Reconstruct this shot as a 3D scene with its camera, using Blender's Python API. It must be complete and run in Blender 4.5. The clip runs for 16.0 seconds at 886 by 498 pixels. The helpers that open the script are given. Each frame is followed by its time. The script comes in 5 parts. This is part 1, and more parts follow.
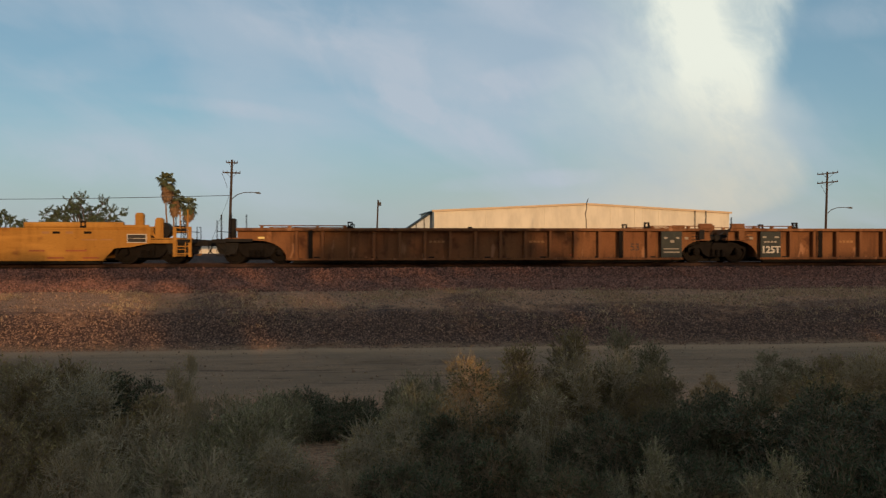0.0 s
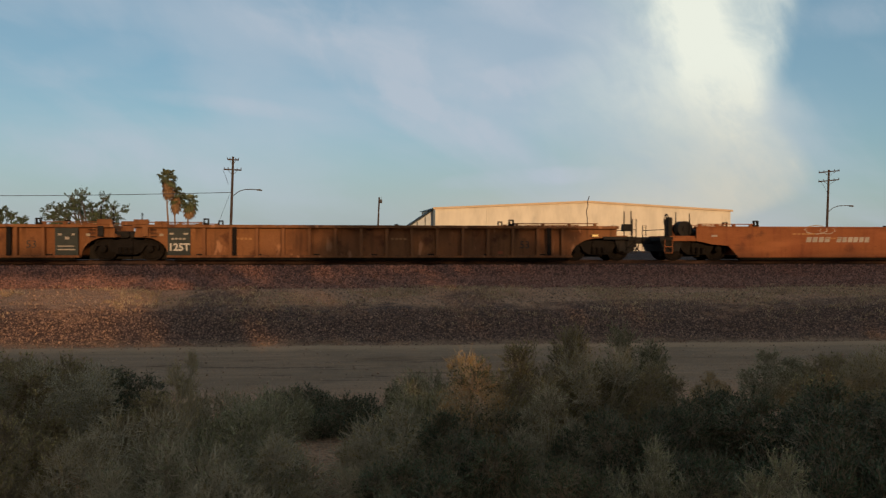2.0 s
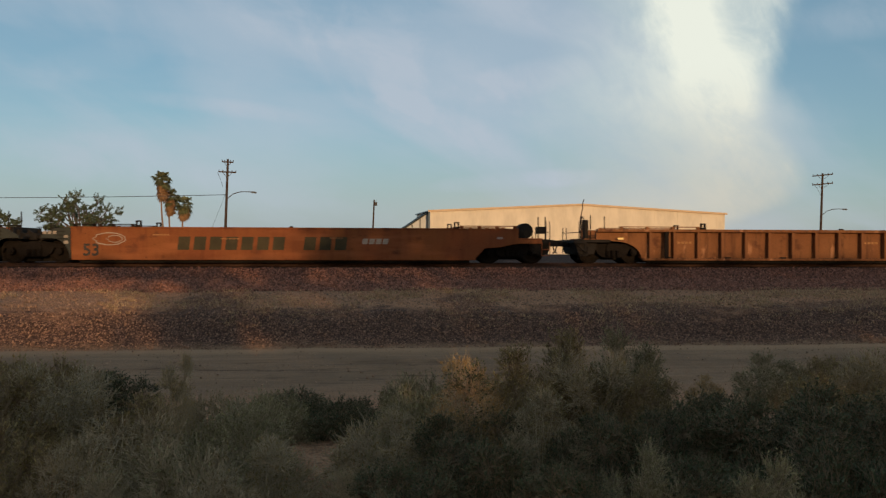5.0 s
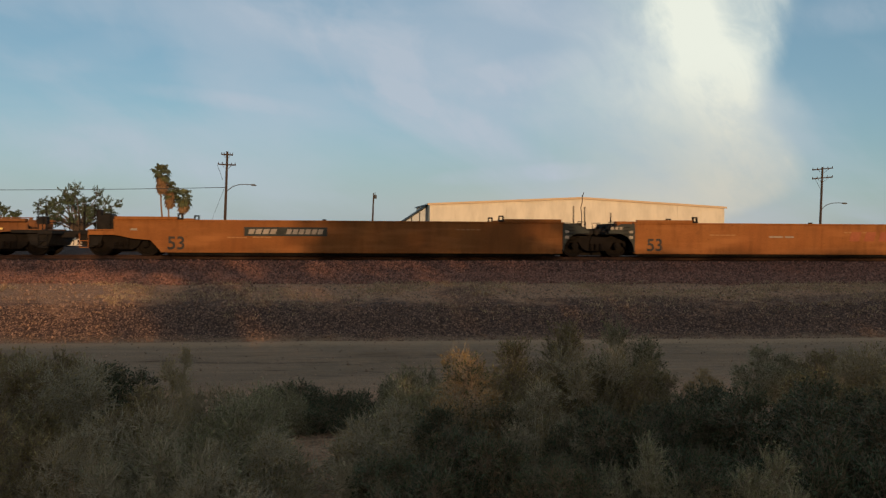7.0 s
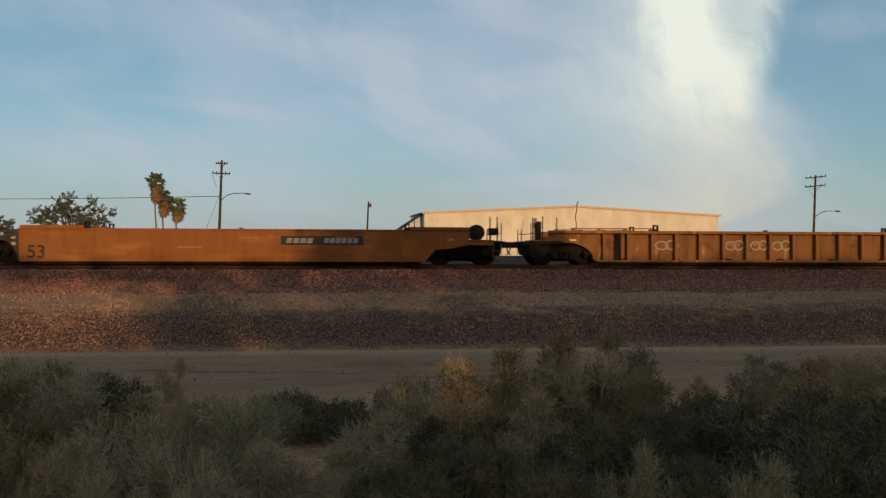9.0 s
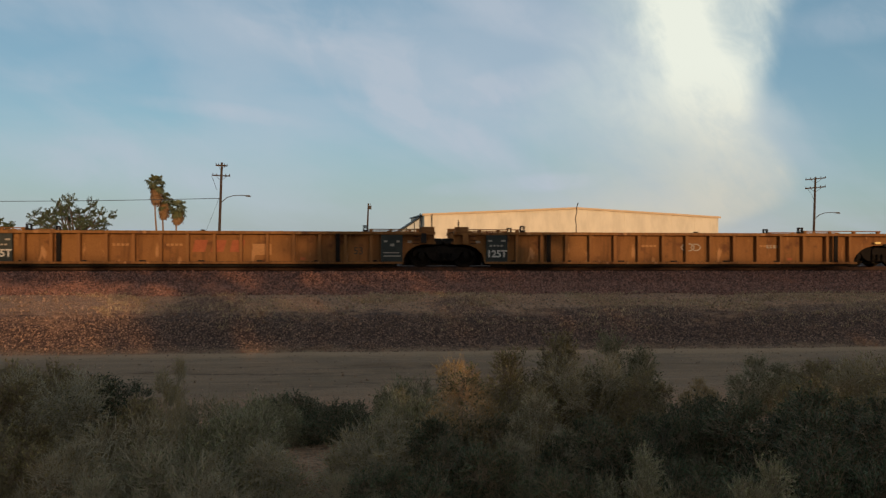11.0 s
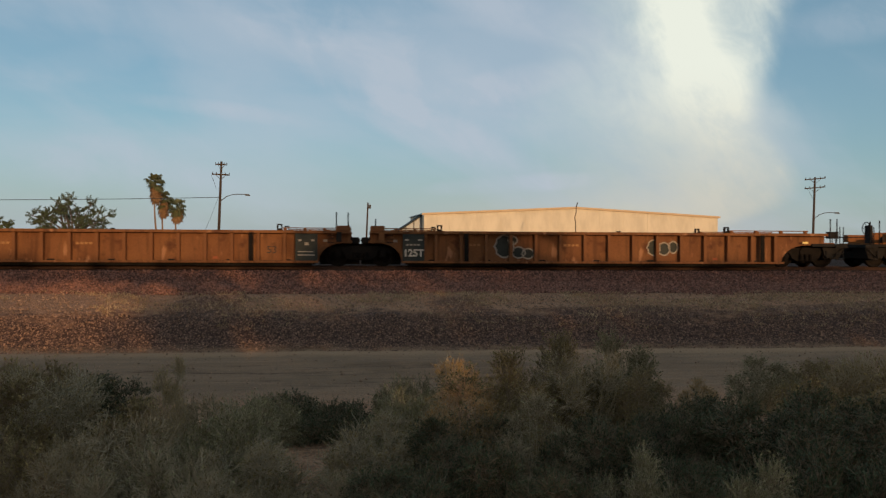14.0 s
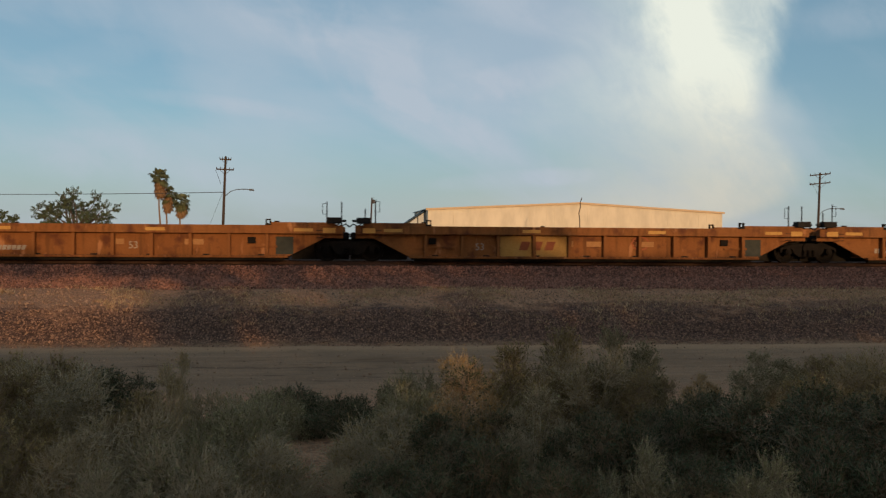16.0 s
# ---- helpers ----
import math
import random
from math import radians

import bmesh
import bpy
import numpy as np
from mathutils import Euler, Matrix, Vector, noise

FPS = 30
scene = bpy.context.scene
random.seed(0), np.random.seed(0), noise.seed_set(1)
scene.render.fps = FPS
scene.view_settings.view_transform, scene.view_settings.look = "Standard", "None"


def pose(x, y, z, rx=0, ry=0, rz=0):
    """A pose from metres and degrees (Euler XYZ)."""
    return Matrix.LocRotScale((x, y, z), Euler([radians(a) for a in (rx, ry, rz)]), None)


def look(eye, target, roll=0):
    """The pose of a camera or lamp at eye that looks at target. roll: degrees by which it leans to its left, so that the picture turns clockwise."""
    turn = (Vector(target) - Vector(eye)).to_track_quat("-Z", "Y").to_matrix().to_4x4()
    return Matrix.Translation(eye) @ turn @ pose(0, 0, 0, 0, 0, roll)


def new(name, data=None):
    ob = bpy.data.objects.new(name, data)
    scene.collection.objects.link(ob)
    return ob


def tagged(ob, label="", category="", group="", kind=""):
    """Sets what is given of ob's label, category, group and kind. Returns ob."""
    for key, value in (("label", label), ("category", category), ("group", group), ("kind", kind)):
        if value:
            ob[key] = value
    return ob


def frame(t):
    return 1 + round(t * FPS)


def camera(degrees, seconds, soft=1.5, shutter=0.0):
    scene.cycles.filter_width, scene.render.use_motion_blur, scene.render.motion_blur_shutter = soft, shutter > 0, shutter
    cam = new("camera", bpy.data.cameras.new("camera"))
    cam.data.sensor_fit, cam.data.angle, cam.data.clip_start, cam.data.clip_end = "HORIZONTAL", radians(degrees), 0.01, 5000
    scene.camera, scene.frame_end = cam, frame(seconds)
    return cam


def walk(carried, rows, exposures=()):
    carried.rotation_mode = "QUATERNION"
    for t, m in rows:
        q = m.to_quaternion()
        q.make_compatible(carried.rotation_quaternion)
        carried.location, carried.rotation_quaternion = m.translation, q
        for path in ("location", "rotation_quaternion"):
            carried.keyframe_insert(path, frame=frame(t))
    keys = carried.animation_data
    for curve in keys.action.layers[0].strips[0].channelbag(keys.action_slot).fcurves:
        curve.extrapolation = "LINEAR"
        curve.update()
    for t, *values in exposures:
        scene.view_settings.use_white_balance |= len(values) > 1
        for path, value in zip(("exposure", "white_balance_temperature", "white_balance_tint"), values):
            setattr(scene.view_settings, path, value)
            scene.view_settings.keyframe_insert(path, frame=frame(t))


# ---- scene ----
# ---- camera: held in the hand, turns only ----
EYE_Z = 1.75
PITCH = -0.32
cam = camera(58.0, 16.0, soft=1.3, shutter=0.08)
TURNS = (
    (0.0, 0.002, -0.006, -0.027), (0.5, 0.102, -0.126, -0.008), (1.0, -0.205, 0.206, 0.100), (1.5, -0.149, 0.086, 0.048),
    (2.0, 0.070, -0.192, 0.090), (2.5, -0.205, -0.246, 0.100), (3.0, -0.328, -0.138, 0.055), (3.5, -0.094, 0.092, 0.056),
    (4.0, -0.296, 0.191, 0.073), (4.7, -0.30, 0.08, 0.14), (5.6, -0.30, -0.12, 0.25), (6.5, -0.305, -0.242, 0.338),
    (7.0, -0.330, -0.489, 0.285), (7.5, -0.462, -0.720, 0.259), (8.0, -0.270, -0.442, 0.249), (8.5, -0.967, 0.219, 0.321),
    (9.0, -0.704, 0.121, 0.192), (9.8, -0.70, 0.18, 0.17), (10.7, -0.70, 0.24, 0.14), (11.5, -0.710, 0.287, 0.129),
    (12.0, -1.134, 0.309, 0.284), (12.5, -1.212, 0.661, 0.277), (13.0, -1.293, 0.744, 0.199), (13.5, -0.922, 0.599, 0.269),
    (14.0, -0.740, 0.215, 0.250), (14.5, -0.711, -0.031, 0.307), (15.0, -0.696, 0.010, 0.342), (15.5, -0.625, -0.258, 0.387),
    (16.0, -0.462, -0.126, 0.355),
)
walk(cam, [(t, pose(0, 0, EYE_Z, 90 + PITCH + dp, 0, dy) @ pose(0, 0, 0, 0, 0, dr)) for t, dy, dp, dr in TURNS],
     exposures=((0.0, 0.0), (16.0, 0.0)))

# ---- light: a low sun behind the camera, thin evening cloud ----
SUN_EL, SUN_AZ = 7.0, 17.5          # degrees over the horizon; to the right of straight behind
world = bpy.data.worlds.new("evening_sky")
scene.world = world
world.use_nodes = True


def nodes_of(tree):
    tree.nodes.clear()

    def add(kind, **kw):
        n = tree.nodes.new(kind)
        for k, v in kw.items():
            if k == "op":
                n.operation = v
            elif k == "blend":
                n.data_type, n.blend_type = "RGBA", v
            else:
                n.inputs[k.replace("_", " ")].default_value = v
        return n

    def math_(op, a, b=None, c=None, clamp=False):
        n = tree.nodes.new("ShaderNodeMath")
        n.operation, n.use_clamp = op, clamp
        for i, v in enumerate((a, b, c)):
            if v is None:
                continue
            if isinstance(v, (int, float)):
                n.inputs[i].default_value = v
            else:
                tree.links.new(v, n.inputs[i])
        return n.outputs[0]

    def mix(fac, a, b, blend="MIX"):
        n = tree.nodes.new("ShaderNodeMix")
        n.data_type, n.blend_type = "RGBA", blend
        for i, v in ((0, fac), (6, a), (7, b)):
            if isinstance(v, (int, float)):
                n.inputs[i].default_value = v
            elif isinstance(v, tuple):
                n.inputs[i].default_value = (*v[:3], 1)
            else:
                tree.links.new(v, n.inputs[i])
        return n.outputs[2]

    def ramp(fac, lo, hi):
        n = tree.nodes.new("ShaderNodeMapRange")
        n.interpolation_type = "SMOOTHSTEP"
        tree.links.new(fac, n.inputs[0])
        n.inputs[1].default_value, n.inputs[2].default_value = lo, hi
        return n.outputs[0]

    def noise_(vec, scale, detail=3.0, rough=0.55, stretch=(1, 1, 1), turn=(0, 0, 0)):
        m = tree.nodes.new("ShaderNodeMapping")
        m.inputs["Scale"].default_value = stretch
        m.inputs["Rotation"].default_value = [radians(a) for a in turn]
        tree.links.new(vec, m.inputs[0])
        n = tree.nodes.new("ShaderNodeTexNoise")
        n.inputs["Scale"].default_value, n.inputs["Detail"].default_value, n.inputs["Roughness"].default_value = scale, detail, rough
        tree.links.new(m.outputs[0], n.inputs["Vector"])
        return n.outputs[0]

    return add, math_, mix, ramp, noise_


def build_sky():
    tree = world.node_tree
    add, m, mix, ramp, noise_ = nodes_of(tree)
    sky = tree.nodes.new("ShaderNodeTexSky")
    sky.sky_type, sky.sun_disc = "NISHITA", False
    sky.sun_elevation, sky.sun_rotation = radians(SUN_EL + 3), radians(180 - SUN_AZ)
    sky.air_density, sky.dust_density, sky.ozone_density = 1.0, 0.6, 2.0
    where = tree.nodes.new("ShaderNodeTexCoord")
    xyz = tree.nodes.new("ShaderNodeSeparateXYZ")
    tree.links.new(where.outputs["Generated"], xyz.inputs[0])
    x, y, z = xyz.outputs
    depth = m("MAXIMUM", m("ABSOLUTE", y), 0.25)
    p, q = m("DIVIDE", x, depth), m("DIVIDE", z, depth)
    flat = tree.nodes.new("ShaderNodeCombineXYZ")
    tree.links.new(p, flat.inputs[0])
    tree.links.new(q, flat.inputs[1])
    flat = flat.outputs[0]
    def streaks(scale, detail, long, angle, rough=0.55, shift=0.0):
        mp = tree.nodes.new("ShaderNodeMapping")
        mp.vector_type = "TEXTURE"
        mp.inputs["Rotation"].default_value = (0, 0, radians(angle))
        mp.inputs["Scale"].default_value = (long, 1, 1)
        mp.inputs["Location"].default_value = (shift, shift * 0.7, 0)
        tree.links.new(flat, mp.inputs[0])
        n = tree.nodes.new("ShaderNodeTexNoise")
        n.inputs["Scale"].default_value, n.inputs["Detail"].default_value, n.inputs["Roughness"].default_value = scale, detail, rough
        n.inputs["Distortion"].default_value = 0.4
        tree.links.new(mp.outputs[0], n.inputs["Vector"])
        return n.outputs[0]
    wisps = streaks(6.5, 5.0, 2.6, -27, 0.55, 0.35)
    haze = streaks(2.6, 3.0, 1.8, -20, 0.5, 1.2)
    flatc = streaks(9.0, 4.0, 4.0, -4, 0.55, 2.1)
    fine = streaks(8.0, 6.0, 1.7, -62, 0.62, 0.7)
    grain = streaks(17.0, 5.0, 1.5, -35, 0.6, 3.3)

    def bank(cp, cq, long, wide, angle, frayed=2.2):
        """A soft streak of cloud about one direction of the sky."""
        c, sn = math.cos(radians(angle)), math.sin(radians(angle))
        dp, dq = m("SUBTRACT", p, cp), m("SUBTRACT", q, cq)
        u = m("DIVIDE", m("ADD", m("MULTIPLY", dp, c), m("MULTIPLY", dq, sn)), long)
        v = m("DIVIDE", m("SUBTRACT", m("MULTIPLY", dq, c), m("MULTIPLY", dp, sn)), wide)
        near = m("ADD", m("MULTIPLY", u, u), m("MULTIPLY", v, v))
        near = m("ADD", near, m("MULTIPLY", m("SUBTRACT", m("ADD", fine, wisps), 1.0), frayed))
        return m("MULTIPLY", m("SUBTRACT", 1.0, ramp(near, -0.2, 1.5)), m("ADD", 0.45, m("MULTIPLY", ramp(grain, 0.35, 0.65), 0.6)))

    # the broad plume: a bright ridge, a sharp outer edge that hooks back towards the horizon, a long thin inner side
    bulge = m("SUBTRACT", 1.0, ramp(m("ABSOLUTE", m("SUBTRACT", q, 0.085)), 0.0, 0.080))
    edge = m("ADD", 0.418, m("MULTIPLY", ramp(q, 0.16, 0.34), 0.035))
    edge = m("ADD", edge, m("MULTIPLY", bulge, 0.046))
    edge = m("SUBTRACT", edge, m("MULTIPLY", m("SUBTRACT", 1.0, ramp(q, 0.0, 0.062)), 0.085))
    edge = m("ADD", edge, m("MULTIPLY", m("SUBTRACT", fine, 0.5), 0.055))
    off = m("SUBTRACT", edge, p)
    body = m("MULTIPLY", ramp(off, -0.012, 0.042), m("SUBTRACT", 1.0, ramp(m("ADD", off, m("MULTIPLY", m("SUBTRACT", wisps, 0.5), 0.22)), 0.09, 0.33)))
    body = m("MULTIPLY", body, m("ADD", 0.40, m("MULTIPLY", ramp(m("ADD", m("MULTIPLY", fine, 0.6), m("MULTIPLY", grain, 0.4)), 0.36, 0.62), 0.42)))
    spine = m("SUBTRACT", 0.405, m("MULTIPLY", ramp(q, 0.11, 0.29), 0.100))
    ridge = m("SUBTRACT", 1.0, ramp(m("ABSOLUTE", m("ADD", m("SUBTRACT", p, spine), m("MULTIPLY", m("SUBTRACT", fine, 0.5), 0.10))), 0.0, 0.085))
    ridge = m("MULTIPLY", m("MULTIPLY", ridge, ramp(q, 0.06, 0.25)), m("ADD", 0.55, m("MULTIPLY", grain, 0.6)))
    plume = m("ADD", m("MULTIPLY", body, ramp(q, -0.10, 0.06)), m("MULTIPLY", ridge, 0.62), clamp=True)
    veil = m("MULTIPLY", ramp(m("ADD", m("ADD", m("MULTIPLY", wisps, 0.45), m("MULTIPLY", haze, 0.4)), m("MULTIPLY", flatc, 0.30)), 0.48, 0.66), 0.60)
    for cp, cq, long, wide, angle, much in ((0.0, 0.145, 0.135, 0.030, -24, 0.62), (-0.26, 0.170, 0.13, 0.012, -7, 0.40), (-0.10, 0.255, 0.24, 0.060, -22, 0.50),
                                            (0.10, 0.080, 0.10, 0.011, 4, 0.42), (0.09, 0.205, 0.12, 0.022, 12, 0.34), (-0.42, 0.105, 0.22, 0.035, -10, 0.40), (0.53, 0.29, 0.09, 0.03, 10, 0.40),
                                            (0.10, 0.29, 0.20, 0.03, -14, 0.34), (-0.44, 0.225, 0.10, 0.025, 14, 0.26)):
        veil = m("ADD", veil, m("MULTIPLY", bank(cp, cq, long, wide, angle), much), clamp=True)
    base = mix(0.40, sky.outputs[0], SKY_TONE)
    low = m("SUBTRACT", 1.0, ramp(q, -0.02, 0.17))
    base = mix(m("MULTIPLY", m("MULTIPLY", low, 0.72), m("SUBTRACT", 1.0, m("MULTIPLY", ramp(p, 0.38, 0.50), 0.65))), base, LOW_TONE)
    warm = m("MULTIPLY", m("SUBTRACT", 1.0, ramp(m("ABSOLUTE", m("SUBTRACT", p, 0.22)), 0.04, 0.34)), m("SUBTRACT", 1.0, ramp(q, -0.01, 0.10)))
    base = mix(m("MULTIPLY", warm, 0.7), base, GLOW_TONE)
    # the afterglow about the low sun, behind the viewpoint
    glow = m("MULTIPLY", ramp(m("MULTIPLY", y, -1.0), 0.05, 0.75), m("SUBTRACT", 1.0, ramp(z, 0.05, 0.75)))
    veil = m("MULTIPLY", veil, m("SUBTRACT", 1.0, glow))
    base = mix(m("MULTIPLY", glow, 0.85), base, DUSK_TONE)
    plume = m("MULTIPLY", plume, m("SUBTRACT", 1.0, glow))
    col = mix(m("MULTIPLY", veil, 0.85), base, VEIL_TONE)
    col = mix(plume, col, mix(ramp(q, 0.04, 0.24), PLUME_LOW, PLUME_TONE))
    bg = tree.nodes.new("ShaderNodeBackground")
    bg.inputs["Strength"].default_value = SKY_STRENGTH
    tree.links.new(col, bg.inputs[0])
    out = tree.nodes.new("ShaderNodeOutputWorld")
    tree.links.new(bg.outputs[0], out.inputs[0])


SKY_STRENGTH = 0.1
DUSK_TONE = (6.8, 4.7, 2.9)
PLUME_LOW, GLOW_TONE = (6.3, 6.0, 5.1), (6.2, 5.8, 5.0)
SKY_TONE, LOW_TONE, VEIL_TONE, PLUME_TONE = (2.35, 4.3, 5.4), (3.4, 4.0, 4.4), (4.7, 5.3, 6.1), (8.3, 8.6, 7.6)
build_sky()

sun = new("sun", bpy.data.lights.new("sun", "SUN"))
sun.data.energy, sun.data.angle, sun.data.color = 2.9, radians(0.55), (1.0, 0.59, 0.28)
toward = Vector((math.sin(radians(SUN_AZ)) * math.cos(radians(SUN_EL)), -math.cos(radians(SUN_AZ)) * math.cos(radians(SUN_EL)), math.sin(radians(SUN_EL))))
sun.matrix_world = look(toward * 300, (0, 0, 0))

# ---- materials ----
def surface(name, a, b, scale=4.0, fine=40.0, rough=0.8, bump=0.3, metal=0.0, spots=None, stretch=(1, 1, 1), vary=0.0, gap=0.45, dist=0.02, spec=0.3):
    """Two colours mixed at two scales, with relief. spots: (colour, scale, lower edge) for stains or chips; vary: change of value from object to object."""
    mt = bpy.data.materials.new(name)
    mt.use_nodes = True
    tree = mt.node_tree
    add, m, mix, ramp, noise_ = nodes_of(tree)
    tc = tree.nodes.new("ShaderNodeTexCoord").outputs["Object"]
    big = noise_(tc, scale, 4, 0.6, stretch)
    small = noise_(tc, fine, 3, 0.6, stretch)
    col = mix(ramp(big, gap - 0.17, gap + 0.22), a, b)
    col = mix(m("MULTIPLY", ramp(small, 0.35, 0.7), 0.35), col, tuple(c * 0.55 for c in a))
    if spots:
        sp = noise_(tc, spots[1], 4, 0.65, stretch)
        col = mix(ramp(sp, spots[2], spots[2] + 0.12), col, spots[0])
    if vary:
        info = tree.nodes.new("ShaderNodeObjectInfo").outputs["Random"]
        val = m("ADD", 1 - vary, m("MULTIPLY", info, 2 * vary))
        hsv = tree.nodes.new("ShaderNodeHueSaturation")
        tree.links.new(val, hsv.inputs["Value"])
        tree.links.new(col, hsv.inputs["Color"])
        col = hsv.outputs[0]
    bsdf = tree.nodes.new("ShaderNodeBsdfPrincipled")
    tree.links.new(col, bsdf.inputs["Base Color"])
    bsdf.inputs["Metallic"].default_value = metal
    bsdf.inputs["Specular IOR Level"].default_value = spec
    tree.links.new(m("ADD", rough - 0.12, m("MULTIPLY", small, 0.24), clamp=True), bsdf.inputs["Roughness"])
    if bump:
        bp = tree.nodes.new("ShaderNodeBump")
        bp.inputs["Strength"].default_value, bp.inputs["Distance"].default_value = bump, dist
        tree.links.new(m("ADD", small, m("MULTIPLY", big, 0.5)), bp.inputs["Height"])
        tree.links.new(bp.outputs[0], bsdf.inputs["Normal"])
    out = tree.nodes.new("ShaderNodeOutputMaterial")
    tree.links.new(bsdf.outputs[0], out.inputs[0])
    return mt


def by_island(mt, amount):
    """Lets each joined piece differ in value."""
    tree = mt.node_tree
    bsdf = next(n for n in tree.nodes if n.type == "BSDF_PRINCIPLED")
    link = bsdf.inputs["Base Color"].links[0]
    src = link.from_socket
    geo = tree.nodes.new("ShaderNodeNewGeometry")
    mr = tree.nodes.new("ShaderNodeMapRange")
    tree.links.new(geo.outputs["Random Per Island"], mr.inputs[0])
    mr.inputs[3].default_value, mr.inputs[4].default_value = 1 - amount, 1 + amount
    hsv = tree.nodes.new("ShaderNodeHueSaturation")
    tree.links.new(mr.outputs[0], hsv.inputs["Value"])
    tree.links.new(src, hsv.inputs["Color"])
    tree.links.new(hsv.outputs[0], bsdf.inputs["Base Color"])
    return mt


def car_paint(name, a, b, rust=(0.10, 0.035, 0.015), lower=0.56, smooth=False):
    """Weathered freight-car paint: faded patches, rain streaks, rust and road dirt."""
    mt = surface(name, a, b, 0.55, 22.0, 0.72, 0.15, 0.0, None, (1, 1, 0.7), 0.06, 0.48, 0.006, 0.22)
    tree = mt.node_tree
    bsdf = next(n for n in tree.nodes if n.type == "BSDF_PRINCIPLED")
    src = bsdf.inputs["Base Color"].links[0].from_socket
    tc = tree.nodes.new("ShaderNodeTexCoord").outputs["Object"]

    def nz(scale, stretch, lo, hi):
        mp = tree.nodes.new("ShaderNodeMapping")
        mp.inputs["Scale"].default_value = stretch
        tree.links.new(tc, mp.inputs[0])
        n = tree.nodes.new("ShaderNodeTexNoise")
        n.inputs["Scale"].default_value, n.inputs["Detail"].default_value = scale, 4
        tree.links.new(mp.outputs[0], n.inputs["Vector"])
        r = tree.nodes.new("ShaderNodeMapRange")
        tree.links.new(n.outputs[0], r.inputs[0])
        r.inputs[1].default_value, r.inputs[2].default_value = lo, hi
        return r.outputs[0]

    layers = [(nz(5.0, (1, 1, 0.12), 0.50, 0.80), tuple(c * (0.72 if smooth else 0.5) for c in a)), (nz(1.6, (1, 1, 1), lower, lower + 0.16), rust)]
    if smooth:
        layers += [(nz(0.9, (0.35, 1, 2.2), 0.52, 0.80), tuple(c * 1.25 + 0.01 for c in b)), (nz(9.0, (0.5, 1, 1.6), 0.68, 0.74), rust)]
    else:
        layers.append((nz(3.3, (1, 1, 0.3), 0.63, 0.70), tuple(min(1, c * 1.3 + 0.03) for c in b)))
    for fac, colour in layers:
        n = tree.nodes.new("ShaderNodeMix")
        n.data_type = "RGBA"
        tree.links.new(fac, n.inputs[0])
        tree.links.new(src, n.inputs[6])
        n.inputs[7].default_value = (*colour, 1)
        src = n.outputs[2]
    tree.links.new(src, bsdf.inputs["Base Color"])
    return mt


M_YELLOW = car_paint("faded_yellow_car_paint", (0.369, 0.170, 0.028), (0.424, 0.207, 0.038), (0.160, 0.056, 0.016), 0.62, True)
M_BROWN = car_paint("rusty_brown_orange_car_paint", (0.165, 0.066, 0.026), (0.215, 0.094, 0.036), (0.072, 0.025, 0.011))
M_RED = car_paint("red_orange_car_paint", (0.197, 0.058, 0.020), (0.223, 0.077, 0.023), (0.077, 0.025, 0.011), 0.60, True)
M_ORANGE = car_paint("yellow_orange_car_paint", (0.236, 0.081, 0.018), (0.265, 0.101, 0.024), (0.128, 0.046, 0.014), 0.66, True)
M_TAN = car_paint("dusty_ochre_car_paint", (0.194, 0.084, 0.026), (0.228, 0.107, 0.033), (0.088, 0.033, 0.014))
M_OCHRE = car_paint("deep_ochre_car_paint", (0.195, 0.072, 0.019), (0.228, 0.090, 0.025), (0.090, 0.028, 0.011), 0.52)
M_PATCH = surface("fresh_yellow_patch_paint", (0.42, 0.22, 0.05), (0.48, 0.27, 0.07), 2, 20, 0.6, 0.05)
M_PANEL = surface("dark_slate_stencil_panel", (0.022, 0.027, 0.024), (0.036, 0.042, 0.037), 3, 25, 0.7, 0.08)
M_BLACK = surface("black_grimy_steel", (0.011, 0.011, 0.011), (0.022, 0.019, 0.017), 5, 40, 0.8, 0.2, spec=0.15)
M_TRUCK = surface("oily_brown_truck_steel", (0.007, 0.006, 0.0055), (0.014, 0.011, 0.009), 6, 40, 0.85, 0.2, spec=0.12)
M_WHEEL = surface("dull_steel_wheel", (0.008, 0.007, 0.006), (0.016, 0.012, 0.010), 6, 40, 0.8, 0.1, 0.1, spec=0.12)
M_WHITE = surface("off_white_stencil_paint", (0.48, 0.45, 0.40), (0.56, 0.53, 0.47), 3, 30, 0.7, 0.0)
M_GREYMARK = surface("faded_grey_marking_paint", (0.27, 0.235, 0.20), (0.35, 0.31, 0.26), 3, 30, 0.75, 0.0)
M_BLACKMARK = surface("black_stencil_paint", (0.025, 0.022, 0.02), (0.045, 0.04, 0.035), 3, 30, 0.7, 0.0)
M_REDMARK = surface("faded_red_brown_marking", (0.26, 0.07, 0.03), (0.32, 0.10, 0.04), 3, 30, 0.75, 0.0)
M_GREENMARK = surface("dull_green_spray_paint", (0.03, 0.026, 0.011), (0.05, 0.04, 0.017), 3, 30, 0.7, 0.0)
M_REFLECT = surface("yellow_reflector_tape", (0.80, 0.62, 0.20), (0.85, 0.68, 0.26), 3, 30, 0.4, 0.0)
M_RAIL = surface("rusty_rail_steel", (0.05, 0.026, 0.018), (0.08, 0.042, 0.028), 5, 40, 0.75, 0.2, 0.2)
M_TIE = surface("creosoted_timber", (0.05, 0.038, 0.03), (0.085, 0.065, 0.05), 3, 40, 0.85, 0.4, 0, None, (1, 1, 1), 0.2)
